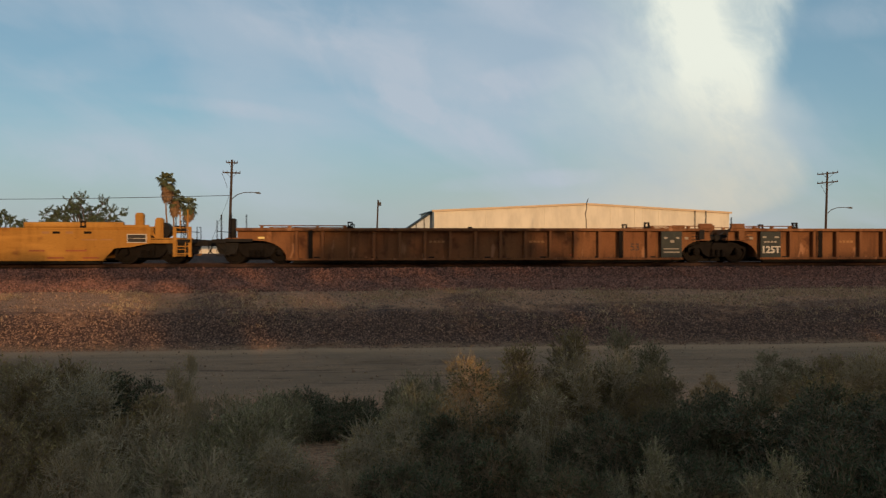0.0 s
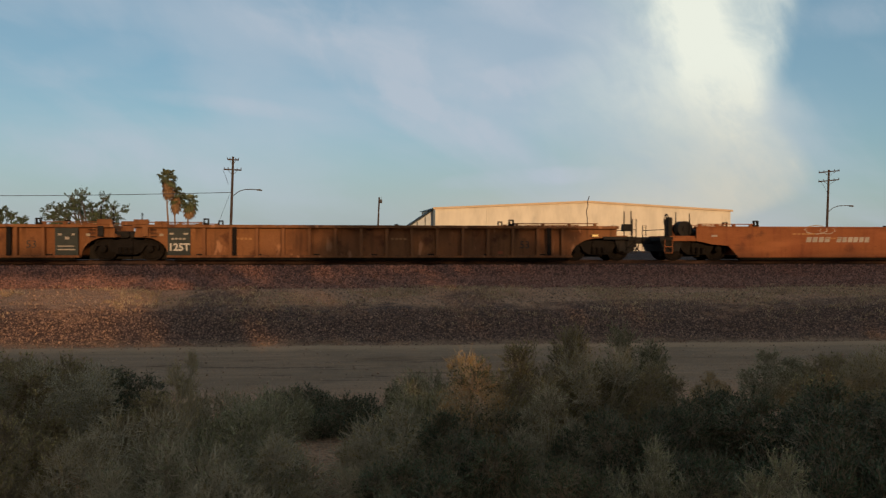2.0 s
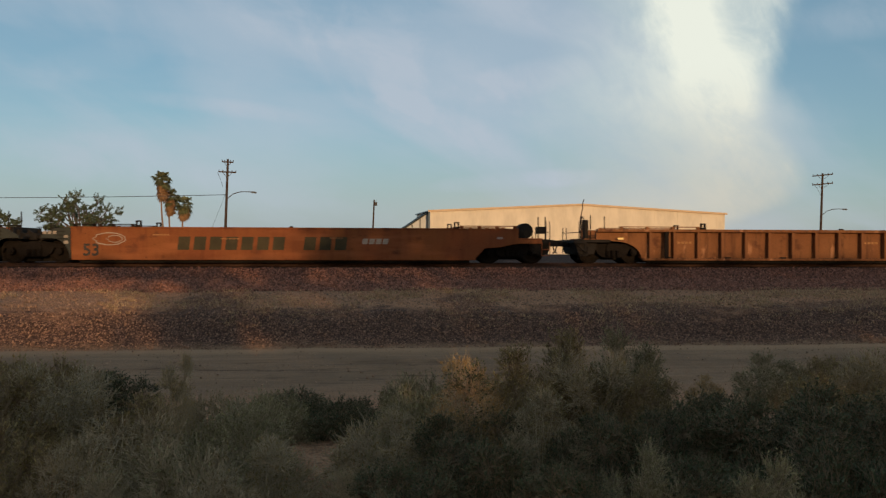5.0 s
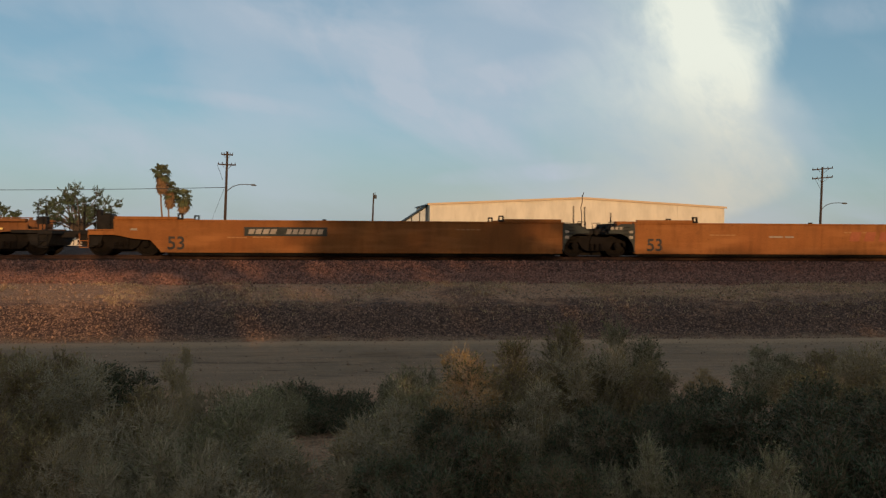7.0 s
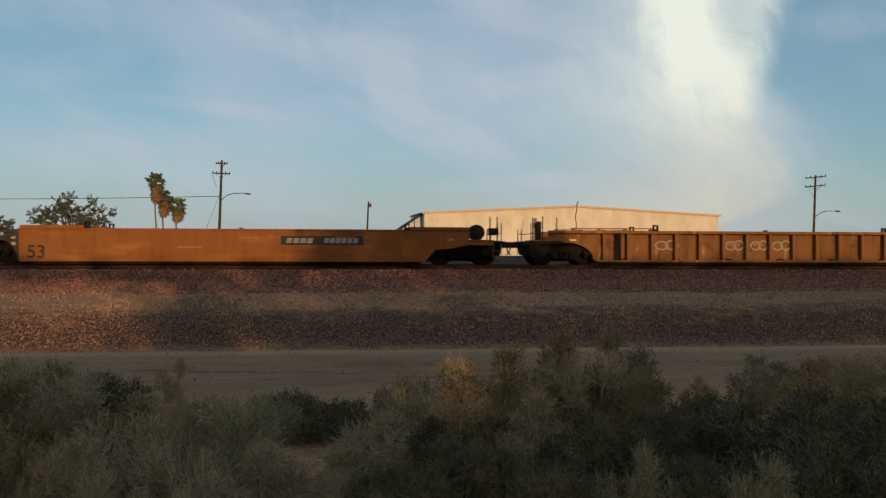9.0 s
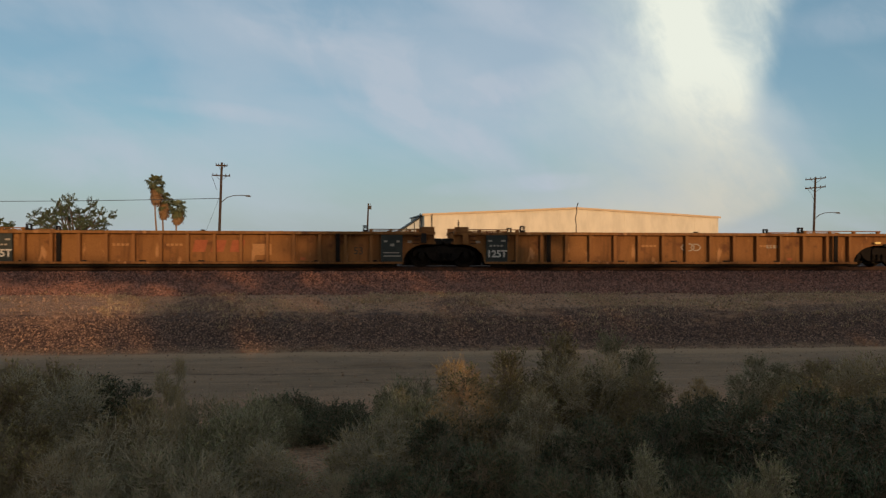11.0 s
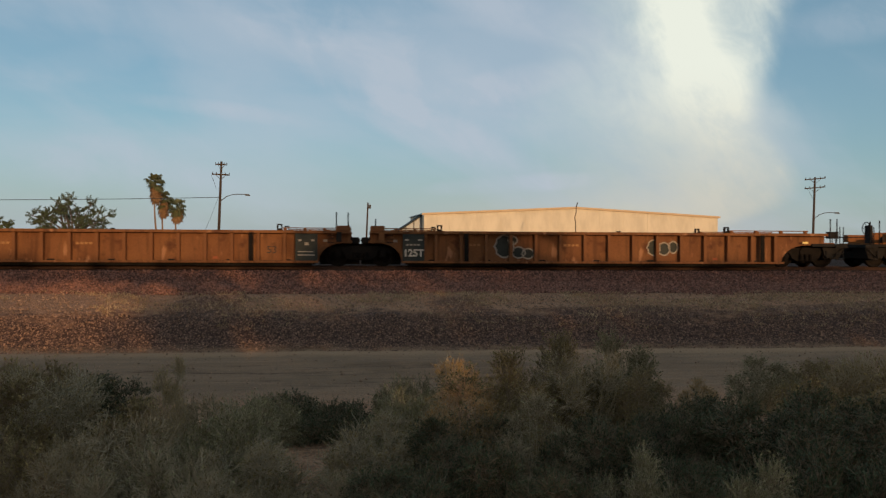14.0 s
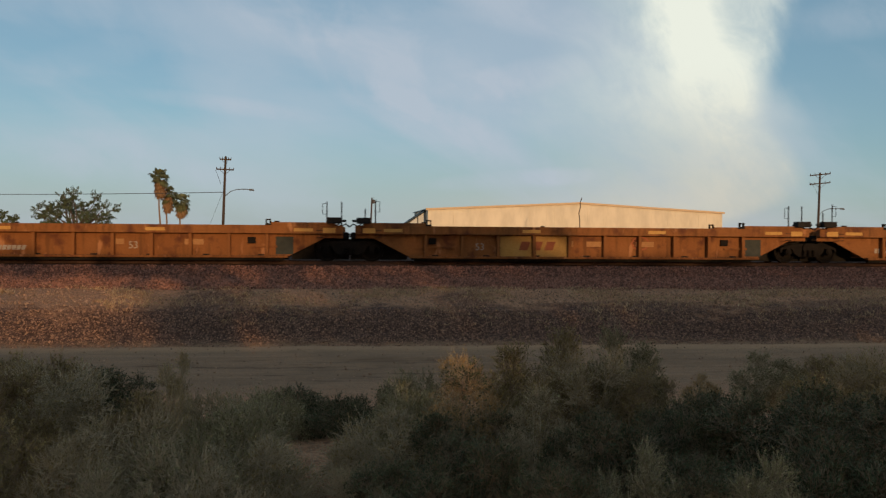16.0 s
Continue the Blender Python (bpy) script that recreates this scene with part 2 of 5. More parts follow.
M_STONE = by_island(surface("red_brown_ballast_stone", (0.165, 0.076, 0.052), (0.25, 0.120, 0.082), 9, 60, 0.9, 0.3), 0.6)
M_STONE_GREY = by_island(surface("grey_brown_gravel_stone", (0.175, 0.103, 0.070), (0.31, 0.188, 0.126), 9, 60, 0.9, 0.3), 0.38)
M_STONE_TAN = by_island(surface("tan_brown_field_stone", (0.22, 0.13, 0.08), (0.34, 0.215, 0.14), 9, 60, 0.9, 0.3), 0.5)
M_WOOD = surface("weathered_pole_timber", (0.04, 0.028, 0.022), (0.065, 0.045, 0.034), 3, 30, 0.85, 0.4, 0, None, (1, 1, 0.12))
M_GALV = surface("galvanised_steel", (0.07, 0.072, 0.075), (0.10, 0.10, 0.10), 6, 40, 0.75, 0.05, 0.2)
M_WIRE = surface("dark_cable", (0.03, 0.03, 0.03), (0.05, 0.05, 0.05), 6, 40, 0.6, 0.0)
M_SHEET = surface("cream_sheet_metal_wall", (0.60, 0.545, 0.435), (0.64, 0.58, 0.465), 0.25, 1.2, 0.6, 0.0, 0, None, (0.5, 1, 0.2))
M_FADE = surface("chalky_faded_paint", (0.30, 0.15, 0.06), (0.36, 0.19, 0.08), 2, 20, 0.8, 0.0)
M_TRIM = surface("tan_metal_trim", (0.50, 0.36, 0.22), (0.56, 0.41, 0.26), 1, 10, 0.55, 0.02)
M_ROOF = surface("grey_blue_metal_roof", (0.22, 0.25, 0.28), (0.28, 0.31, 0.34), 0.5, 8, 0.5, 0.02, 0.3)
M_CREAMWALL = surface("pale_painted_block", (0.62, 0.57, 0.48), (0.70, 0.64, 0.55), 0.6, 14, 0.85, 0.15)
M_BLOCK = surface("grey_concrete_block", (0.30, 0.28, 0.25), (0.36, 0.33, 0.29), 0.8, 14, 0.9, 0.2)
M_PALMTRUNK = surface("palm_trunk_fibre", (0.17, 0.11, 0.07), (0.25, 0.17, 0.11), 2, 14, 0.9, 0.5, 0, None, (1, 1, 2.5))
M_FROND = by_island(surface("green_palm_frond", (0.065, 0.078, 0.034), (0.105, 0.112, 0.050), 0.8, 8, 0.7, 0.0), 0.35)
M_DEADFROND = by_island(surface("dry_brown_palm_skirt", (0.17, 0.10, 0.05), (0.25, 0.15, 0.08), 0.8, 8, 0.85, 0.0), 0.35)
M_LEAF = by_island(surface("dark_tree_leaf", (0.045, 0.062, 0.028), (0.075, 0.095, 0.044), 0.6, 8, 0.75, 0.0), 0.4)
M_BARK = surface("grey_brown_bark", (0.09, 0.065, 0.05), (0.14, 0.10, 0.075), 3, 20, 0.9, 0.4)

# ---- helpers for meshes ----
def to_object(name, bm, material, parent=None, smooth=False):
    me = bpy.data.meshes.new(name)
    bm.to_mesh(me)
    bm.free()
    for mt in (material if isinstance(material, (list, tuple)) else [material]):
        me.materials.append(mt)
    if smooth:
        for f in me.polygons:
            f.use_smooth = True
    ob = new(name, me)
    if parent is not None:
        ob.parent = parent
    return ob


def part(name, bm, material, parent, label="", smooth=False):
    ob = to_object(name, bm, material, parent, smooth)
    return tagged(ob, label) if label else ob


def again(ob, x=0.0, y=0.0, z=0.0, rz=0.0, parent=None):
    """Another piece on the same mesh."""
    o = new(ob.name.split(".")[0], ob.data)
    o.parent = parent if parent is not None else ob.parent
    o.matrix_basis = pose(x, y, z, 0, 0, rz)
    if "label" in ob:
        o["label"] = ob["label"]
    return o


def box(bm, x0, x1, y0, y1, z0, z1):
    v = [bm.verts.new((x, y, z)) for z in (z0, z1) for x, y in ((x0, y0), (x1, y0), (x1, y1), (x0, y1))]
    for f in ((3, 2, 1, 0), (4, 5, 6, 7), (0, 1, 5, 4), (1, 2, 6, 5), (2, 3, 7, 6), (3, 0, 4, 7)):
        bm.faces.new([v[i] for i in f])
    return v


def prism(bm, pts, y0, y1):
    """A shape in the x-z plane, given thickness along y."""
    a = [bm.verts.new((x, y0, z)) for x, z in pts]
    b = [bm.verts.new((x, y1, z)) for x, z in pts]
    n = len(pts)
    bm.faces.new(a)
    bm.faces.new(b[::-1])
    for i in range(n):
        j = (i + 1) % n
        bm.faces.new((a[j], a[i], b[i], b[j]))
    bmesh.ops.recalc_face_normals(bm, faces=bm.faces)


def tube(bm, p0, p1, r0, r1=None, n=8, caps=True):
    p0, p1 = Vector(p0), Vector(p1)
    r1 = r0 if r1 is None else r1
    d = (p1 - p0).normalized()
    u = d.orthogonal().normalized()
    w = d.cross(u)
    rings = []
    for p, r in ((p0, r0), (p1, r1)):
        rings.append([bm.verts.new(p + (u * math.cos(2 * math.pi * i / n) + w * math.sin(2 * math.pi * i / n)) * r) for i in range(n)])
    for i in range(n):
        j = (i + 1) % n
        bm.faces.new((rings[0][i], rings[0][j], rings[1][j], rings[1][i]))
    if caps:
        bm.faces.new(rings[0][::-1])
        bm.faces.new(rings[1])


def pipe(bm, pts, r, n=6):
    """One bent tube through the points."""
    pts = [Vector(p) for p in pts]
    prev, u = None, None
    for i, p in enumerate(pts):
        d = (pts[min(i + 1, len(pts) - 1)] - pts[max(i - 1, 0)]).normalized()
        u = d.orthogonal().normalized() if u is None else (u - d * u.dot(d)).normalized()
        w = d.cross(u)
        ring = [bm.verts.new(p + (u * math.cos(2 * math.pi * k / n) + w * math.sin(2 * math.pi * k / n)) * r) for k in range(n)]
        if prev:
            for k in range(n):
                j = (k + 1) % n
                bm.faces.new((prev[k], prev[j], ring[j], ring[k]))
        else:
            bm.faces.new(ring[::-1])
        prev = ring
    bm.faces.new(prev)


def bm_new():
    return bmesh.new()


def mesh_from(name, verts, faces, material):
    me = bpy.data.meshes.new(name)
    me.from_pydata(verts, [], faces)
    me.materials.append(material)
    return me


# ---- the line of the railway: x runs along the track, y across it, away from the camera ----
TRACK_D, TRACK_TURN, RAIL_Z = 34.2, 4.84, 0.96
TRACK = pose(0, TRACK_D, 0, 0, 0, TRACK_TURN)


def on_track(x, y, z=0.0):
    return TRACK @ Vector((x, y, z))


PROFILE = ((-4000, 0.0), (-27.0, 0.0), (-20.3, -0.84), (-13.9, -0.85), (-13.4, -0.68), (-12.9, -0.37), (-12.4, -0.12), (-11.7, 0.02), (-8.4, 0.26), (-5.5, 0.36), (-3.9, 0.42), (-2.35, 0.78),
           (-2.0, 0.81), (2.0, 0.81), (5.0, 0.95), (7.0, 1.25), (9.5, 1.25), (11.5, 0.30), (14.0, 0.0), (4000, 0.0))


def ground_z(x, y):
    """Height of the ground in the railway's own axes."""
    for (a, za), (b, zb) in zip(PROFILE, PROFILE[1:]):
        if a <= y <= b:
            z = za + (zb - za) * (y - a) / (b - a)
            break
    n = noise.noise(Vector((x * 0.35, y * 0.5, 0.0))) * 0.5 + noise.noise(Vector((x * 1.3, y * 1.6, 3.0))) * 0.22
    amp = 0.02 if abs(y) < 2.4 else 0.05 if abs(y) < 5 else 0.035 if -20.5 < y < -13.9 else 0.13 if y < 0 else 0.06
    if abs(x) > 120 or abs(y) > 120:
        return z
    if -19.6 < y < -15.6:                 # wheel ruts and their crumbled edges
        fade = min(1.0, (y + 19.6) / 0.5, (-15.6 - y) / 0.5)
        z += fade * 0.055 * noise.noise(Vector((x * 0.22, y * 2.6, 7.0))) + fade * 0.03 * noise.noise(Vector((x * 0.8, y * 5.0, 1.0)))
    return z + n * amp


SPILLS = ((-7.3, -10.9, 1.0, 2.6), (-0.2, -10.9, 0.8, 1.5), (4.6, -12.0, 2.2, 0.9), (12.5, -11.6, 3.0, 1.0))   # where ballast lies spilled on the soil


def ground_material():
    mt = bpy.data.materials.new("dusty_ground_with_gravel")
    mt.use_nodes = True
    tree = mt.node_tree
    add, m, mix, ramp, noise_ = nodes_of(tree)
    tc = tree.nodes.new("ShaderNodeTexCoord").outputs["Object"]
    sep = tree.nodes.new("ShaderNodeSeparateXYZ")
    tree.links.new(tc, sep.inputs[0])
    y = sep.outputs[1]
    n1 = noise_(tc, 0.5, 4, 0.6)
    n2 = noise_(tc, 3.0, 4, 0.65, (0.6, 1, 1))
    n3 = noise_(tc, 30.0, 4, 0.7)
    streak = noise_(tc, 1.1, 5, 0.65, (0.22, 1.9, 1))
    wob = m("ADD", m("MULTIPLY", m("SUBTRACT", n1, 0.5), 2.6), m("MULTIPLY", m("SUBTRACT", n2, 0.5), 2.0))
    yw = m("ADD", y, wob)
    soil = mix(ramp(n2, 0.3, 0.7), (0.36, 0.184, 0.10), (0.46, 0.255, 0.15))
    soil = mix(m("MULTIPLY", ramp(n3, 0.42, 0.62), 0.7), soil, (0.17, 0.092, 0.052))
    road = mix(m("MULTIPLY", ramp(streak, 0.35, 0.7), 0.6), (0.32, 0.197, 0.118), (0.21, 0.128, 0.077))
    road = mix(m("MULTIPLY", ramp(n1, 0.45, 0.7), 0.5), road, (0.17, 0.11, 0.066))
    road = mix(m("MULTIPLY", ramp(n3, 0.45, 0.65), 0.5), road, (0.13, 0.10, 0.075))
    # crusts of churned earth along the wheel ruts
    crust = m("MULTIPLY", ramp(noise_(tc, 1.7, 6, 0.75, (0.35, 3.4, 1)), 0.52, 0.62), m("SUBTRACT", 1.0, ramp(m("ABSOLUTE", m("SUBTRACT", y, -17.7)), 0.5, 2.2)))
    road = mix(m("MULTIPLY", crust, 0.75), road, (0.085, 0.052, 0.034))
    road = mix(ramp(m("ADD", y, m("MULTIPLY", m("SUBTRACT", n2, 0.5), 1.4)), -15.2, -14.3), road, (0.36, 0.225, 0.132))
    cells = tree.nodes.new("ShaderNodeTexVoronoi")
    cells.inputs["Scale"].default_value = 17.0
    tree.links.new(tc, cells.inputs["Vector"])
    tone = tree.nodes.new("ShaderNodeSeparateColor")
    tree.links.new(cells.outputs["Color"], tone.inputs[0])
    # stone tone by cell; the shade in the gaps is painted as darker colour
    pick, crev_shade = tone.outputs[0], ramp(cells.outputs["Distance"], 0.35, 0.62)
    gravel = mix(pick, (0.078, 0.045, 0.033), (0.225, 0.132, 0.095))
    gravel = mix(m("MULTIPLY", crev_shade, 0.7), gravel, (0.035, 0.022, 0.017))
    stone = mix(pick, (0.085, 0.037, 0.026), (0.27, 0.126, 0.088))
    stone = mix(m("MULTIPLY", crev_shade, 0.7), stone, (0.04, 0.02, 0.016))
    soil = mix(m("MULTIPLY", ramp(pick, 0.72, 0.9), 0.45), soil, (0.12, 0.07, 0.045))
    beyond = mix(ramp(n2, 0.3, 0.7), (0.30, 0.25, 0.18), (0.36, 0.30, 0.22))
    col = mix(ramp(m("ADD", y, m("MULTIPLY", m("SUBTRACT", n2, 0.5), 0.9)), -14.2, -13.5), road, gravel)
    col = mix(ramp(yw, -21.5, -19.0), soil, col)
    col = mix(ramp(yw, -12.5, -11.5), col, soil)
    # spilled ballast lies in patches over the soil
    spill = m("MULTIPLY", ramp(noise_(tc, 0.34, 4, 0.65, (1.0, 0.5, 1)), 0.60, 0.70), ramp(y, -13.5, -12.5))
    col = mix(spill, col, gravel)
    for cu, cv, ru, rv in SPILLS:
        du = m("DIVIDE", m("SUBTRACT", m("ADD", sep.outputs[0], m("MULTIPLY", m("SUBTRACT", n2, 0.5), 2.0)), cu), ru)
        dv = m("DIVIDE", m("SUBTRACT", y, cv), rv)
        near = m("ADD", m("MULTIPLY", du, du), m("MULTIPLY", dv, dv))
        col = mix(m("MULTIPLY", m("SUBTRACT", 1.0, ramp(near, 0.5, 1.3)), 0.85), col, gravel)
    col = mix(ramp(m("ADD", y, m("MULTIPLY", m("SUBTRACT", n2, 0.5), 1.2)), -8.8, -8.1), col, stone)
    # track bed: oil dirt, with the shade under the train put into its colour
    oily_shade = mix(ramp(n3, 0.35, 0.65), (0.045, 0.028, 0.022), (0.075, 0.048, 0.038))
    col = mix(m("MULTIPLY", ramp(y, -2.35, -1.9), 0.9), col, oily_shade)
    col = mix(ramp(y, 11.0, 12.0), col, beyond)
    bsdf = tree.nodes.new("ShaderNodeBsdfPrincipled")
    tree.links.new(col, bsdf.inputs["Base Color"])
    bsdf.inputs["Roughness"].default_value = 0.95
    bsdf.inputs["Specular IOR Level"].default_value = 0.1
    bp = tree.nodes.new("ShaderNodeBump")
    bp.inputs["Strength"].default_value, bp.inputs["Distance"].default_value = 0.7, 0.05
    tree.links.new(m("ADD", n3, m("MULTIPLY", n2, 0.6)), bp.inputs["Height"])
    tree.links.new(bp.outputs[0], bsdf.inputs["Normal"])
    out = tree.nodes.new("ShaderNodeOutputMaterial")
    tree.links.new(bsdf.outputs[0], out.inputs[0])
    return mt


def build_ground():
    far = [120, 250, 600, 1500, 4000]
    xs = [-v for v in far[::-1]] + list(np.arange(-80, 80.1, 0.6)) + far
    ys = [-4000, -1000, -300, -120, -80, -60, -48] + list(np.arange(-42, -19.75, 0.5)) + list(np.arange(-19.7, -15.45, 0.13)) + [-15.2, -14.8] + list(np.arange(-14.5, -10.5, 0.2)) + list(np.arange(-10.5, -4.8, 0.3))
    ys += list(np.arange(-4.8, -1.9, 0.14)) + [-1.5, -0.5, 0.5, 1.5, 2.0, 3, 4, 5, 7, 9, 10, 11, 12.5, 14, 20, 30, 45, 70, 120, 300, 1000, 4000]
    verts = [(x, y, ground_z(x, y)) for y in ys for x in xs]
    n = len(xs)
    faces = [(j * n + i, j * n + i + 1, (j + 1) * n + i + 1, (j + 1) * n + i) for j in range(len(ys) - 1) for i in range(n - 1)]
    me = mesh_from("ground", verts, faces, ground_material())
    for f in me.polygons:
        f.use_smooth = True
    ob = new("ground", me)
    ob.matrix_world = TRACK
    tagged(ob, "dusty tan desert ground with gravel bank and ballast slope", "ground", kind="structure")


def build_track():
    track = tagged(new("railway_track"), "rusty steel rails on dark timber ties in red-brown ballast", "track", kind="structure")
    track.matrix_world = TRACK
    for y in (-0.75, 0.75):
        bm = bm_new()
        pts = [(-0.07, -0.17), (0.07, -0.17), (0.07, -0.15), (0.012, -0.12), (0.012, -0.045), (0.036, -0.03), (0.036, -0.006), (0.028, 0), (-0.028, 0), (-0.036, -0.006), (-0.036, -0.03),
               (-0.012, -0.045), (-0.012, -0.12), (-0.07, -0.15)]
        a = [bm.verts.new((-400, y + p, RAIL_Z + q)) for p, q in pts]
        b = [bm.verts.new((400, y + p, RAIL_Z + q)) for p, q in pts]
        for i in range(len(pts)):
            j = (i + 1) % len(pts)
            bm.faces.new((a[i], b[i], b[j], a[j]))
        bmesh.ops.recalc_face_normals(bm, faces=bm.faces)
        part("rail", bm, M_RAIL, track)
    bm = bm_new()
    box(bm, -0.115, 0.115, -1.3, 1.3, RAIL_Z - 0.33, RAIL_Z - 0.172)
    first = part("tie", bm, M_TIE, track)
    first.matrix_basis = pose(-66, 0, 0)
    for i in range(1, 240):
        again(first, -66 + i * 0.552, random.uniform(-0.03, 0.03))


def stones(name, count, place, size, material, label):
    """Many rough stones, each an uneven lump of eight faces, joined into one."""
    verts, faces = [], []
    base = [(1, 0, 0), (-1, 0, 0), (0, 1, 0), (0, -1, 0), (0, 0, 1), (0, 0, -1)]
    tri = [(0, 2, 4), (2, 1, 4), (1, 3, 4), (3, 0, 4), (2, 0, 5), (1, 2, 5), (3, 1, 5), (0, 3, 5)]
    rnd = random.Random(len(name))
    for _ in range(count):
        spot = place(rnd)
        if spot is None:
            continue
        x, y = spot
        r = size * rnd.choice((0.5, 0.6, 0.7, 0.8, 1.0, 1.0, 1.2, 1.4)) * rnd.uniform(0.75, 1.2)
        q = Euler((rnd.uniform(0, 6), rnd.uniform(0, 6), rnd.uniform(0, 6))).to_matrix()
        sx = (rnd.uniform(0.7, 1.3), rnd.uniform(0.6, 1.1), rnd.uniform(0.5, 0.9))
        z = ground_z(x, y) + r * 0.25
        k = len(verts)
        for v in base:
            p = q @ Vector((v[0] * r * sx[0] * rnd.uniform(0.75, 1.2), v[1] * r * sx[1] * rnd.uniform(0.75, 1.2), v[2] * r * sx[2]))
            verts.append((x + p.x, y + p.y, z + p.z))
        faces += [(a + k, b + k, c + k) for a, b, c in tri]
    ob = new(name, mesh_from(name, verts, faces, material))
    ob.matrix_world = TRACK
    tagged(ob, label, "gravel", kind="stuff")


def build_stones():
    stones("ballast_stones", 85000, lambda r: (r.uniform(-26, 30), -2.2 - 6.3 * r.random()), 0.047, M_STONE, "angular red-brown ballast stones on the track bank")

    def bank(r):
        x, y = r.uniform(-19, 22), r.uniform(-14.0, -8.6)
        spilled = any(((x - a) / c) ** 2 + ((y - b) / d) ** 2 < r.uniform(0.5, 1.4) for a, b, c, d in SPILLS)
        edge = -12.1 + 0.9 * noise.noise(Vector((x * 0.25, 2.0, 9))) + 0.5 * noise.noise(Vector((x * 0.9, 5.0, 1)))
        keep = 1.0 if spilled or y < edge else 0.10
        return (x, y) if r.random() < keep else None
    stones("bank_gravel", 44000, bank, 0.029, M_STONE_GREY, "loose grey-brown gravel spread on the low bank")
    stones("scattered_gravel", 6000, lambda r: (r.uniform(-20, 24), r.uniform(-12.0, -7.9)), 0.036, M_STONE_TAN, "stray stones scattered over tan soil")
    stones("road_pebbles", 1700, lambda r: (r.uniform(-16, 18), r.uniform(-20.5, -13.8)), 0.022, M_STONE_TAN, "small dark pebbles on the dirt road")

# ---- the train ----
WHEEL_R = 0.4826
SIDE_Y, TOP_Z, SILL_Z = 1.5, 1.46, 0.20
WHEELSETS, UNITS, RIBS = [], [], {}


def travel(t):
    """How far the train has gone along the track."""
    return 22.0906 * t - 0.00326 * t * t - 0.000294 * t ** 3


_wheel_mesh = {}


def wheelset_mesh():
    if "w" not in _wheel_mesh:
        bm = bm_new()
        for s in (-1, 1):
            y = 0.75 * s
            rings = ((0.0, 0.08), (WHEEL_R - 0.10, 0.02), (WHEEL_R - 0.07, 0.065), (WHEEL_R, 0.065), (WHEEL_R + 0.022, -0.05), (WHEEL_R + 0.022, -0.075), (WHEEL_R - 0.07, -0.07), (0.12, -0.04))
            prev = None
            for r, o in rings:
                cur = [bm.verts.new((r * math.cos(a), y + o * s, r * math.sin(a))) for a in [2 * math.pi * i / 24 for i in range(24)]] if r else None
                if prev and cur:
                    for i in range(24):
                        j = (i + 1) % 24
                        bm.faces.new((prev[i], prev[j], cur[j], cur[i]))
                elif cur:
                    pass
                if cur:
                    if prev is None:
                        bm.faces.new(cur)
                    prev = cur
            for k in range(6):
                a = k * math.pi / 3
                tube(bm, (0.19 * math.cos(a), y + 0.07 * s, 0.19 * math.sin(a)), (0.19 * math.cos(a), y + 0.085 * s, 0.19 * math.sin(a)), 0.03, n=6)
        tube(bm, (0, -1.0, 0), (0, 1.0, 0), 0.085, n=12)
        bmesh.ops.recalc_face_normals(bm, faces=bm.faces)
        me = bpy.data.meshes.new("wheelset")
        bm.to_mesh(me)
        bm.free()
        me.materials.append(M_WHEEL)
        _wheel_mesh["w"] = me
    return _wheel_mesh["w"]


def truck_meshes():
    if "frame" in _wheel_mesh:
        return
    bm = bm_new()
    half = [(0.0, 0.26), (0.42, 0.27), (0.62, 0.40), (0.74, 0.62), (1.15, 0.60), (1.20, 0.45), (1.26, 0.45), (1.27, 0.64), (1.05, 0.74), (0.66, 0.83), (0.0, 0.86)]
    pts = half + [(-x, z) for x, z in half[::-1][1:-1]]
    prism(bm, pts, -0.09, 0.09)
    for s in (-1, 1):                     # bearing adapters and end caps
        tube(bm, (0.915 * s, -0.15, WHEEL_R), (0.915 * s, 0.05, WHEEL_R), 0.14, n=14)
        tube(bm, (0.915 * s, -0.19, WHEEL_R), (0.915 * s, -0.15, WHEEL_R), 0.085, n=10)
        box(bm, 0.915 * s - 0.17, 0.915 * s + 0.17, -0.12, 0.12, 0.62, 0.70)
    for x in (-0.22, 0.0, 0.22):          # spring nest
        for k in range(5):
            tube(bm, (x, -0.16, 0.31 + 0.055 * k), (x, -0.16, 0.345 + 0.055 * k), 0.085, n=10)
    me = bpy.data.meshes.new("side_frame")
    bm.to_mesh(me)
    bm.free()
    me.materials.append(M_TRUCK)
    _wheel_mesh["frame"] = me
    bm = bm_new()
    prism(bm, [(-0.26, 0.56), (0.26, 0.56), (0.28, 0.72), (0.18, 0.86), (-0.18, 0.86), (-0.28, 0.72)], -1.16, 1.16)
    tube(bm, (0, 0, 0.86), (0, 0, 0.93), 0.3, n=16)
    for s in (-1, 1):                     # brake beams
        box(bm, 0.40 * s - 0.05, 0.40 * s + 0.05, -0.85, 0.85, 0.36, 0.44)
    me = bpy.data.meshes.new("bolster")
    bm.to_mesh(me)
    bm.free()
    me.materials.append(M_TRUCK)
    _wheel_mesh["bolster"] = me


def add_truck(unit, x):
    truck_meshes()
    truck = new("truck", _wheel_mesh["bolster"])
    truck.parent = unit
    truck.matrix_basis = pose(x, 0, 0)
    truck["label"] = "oily brown two-axle freight truck"
    for s in (-1, 1):
        f = new("side_frame", _wheel_mesh["frame"])
        f.parent = truck
        f.matrix_basis = pose(0, 1.0 * s, 0, 0, 0, 0 if s < 0 else 180)
    for dx in (-0.915, 0.915):
        w = new("wheelset", wheelset_mesh())
        w.parent = truck
        WHEELSETS.append((w, dx))


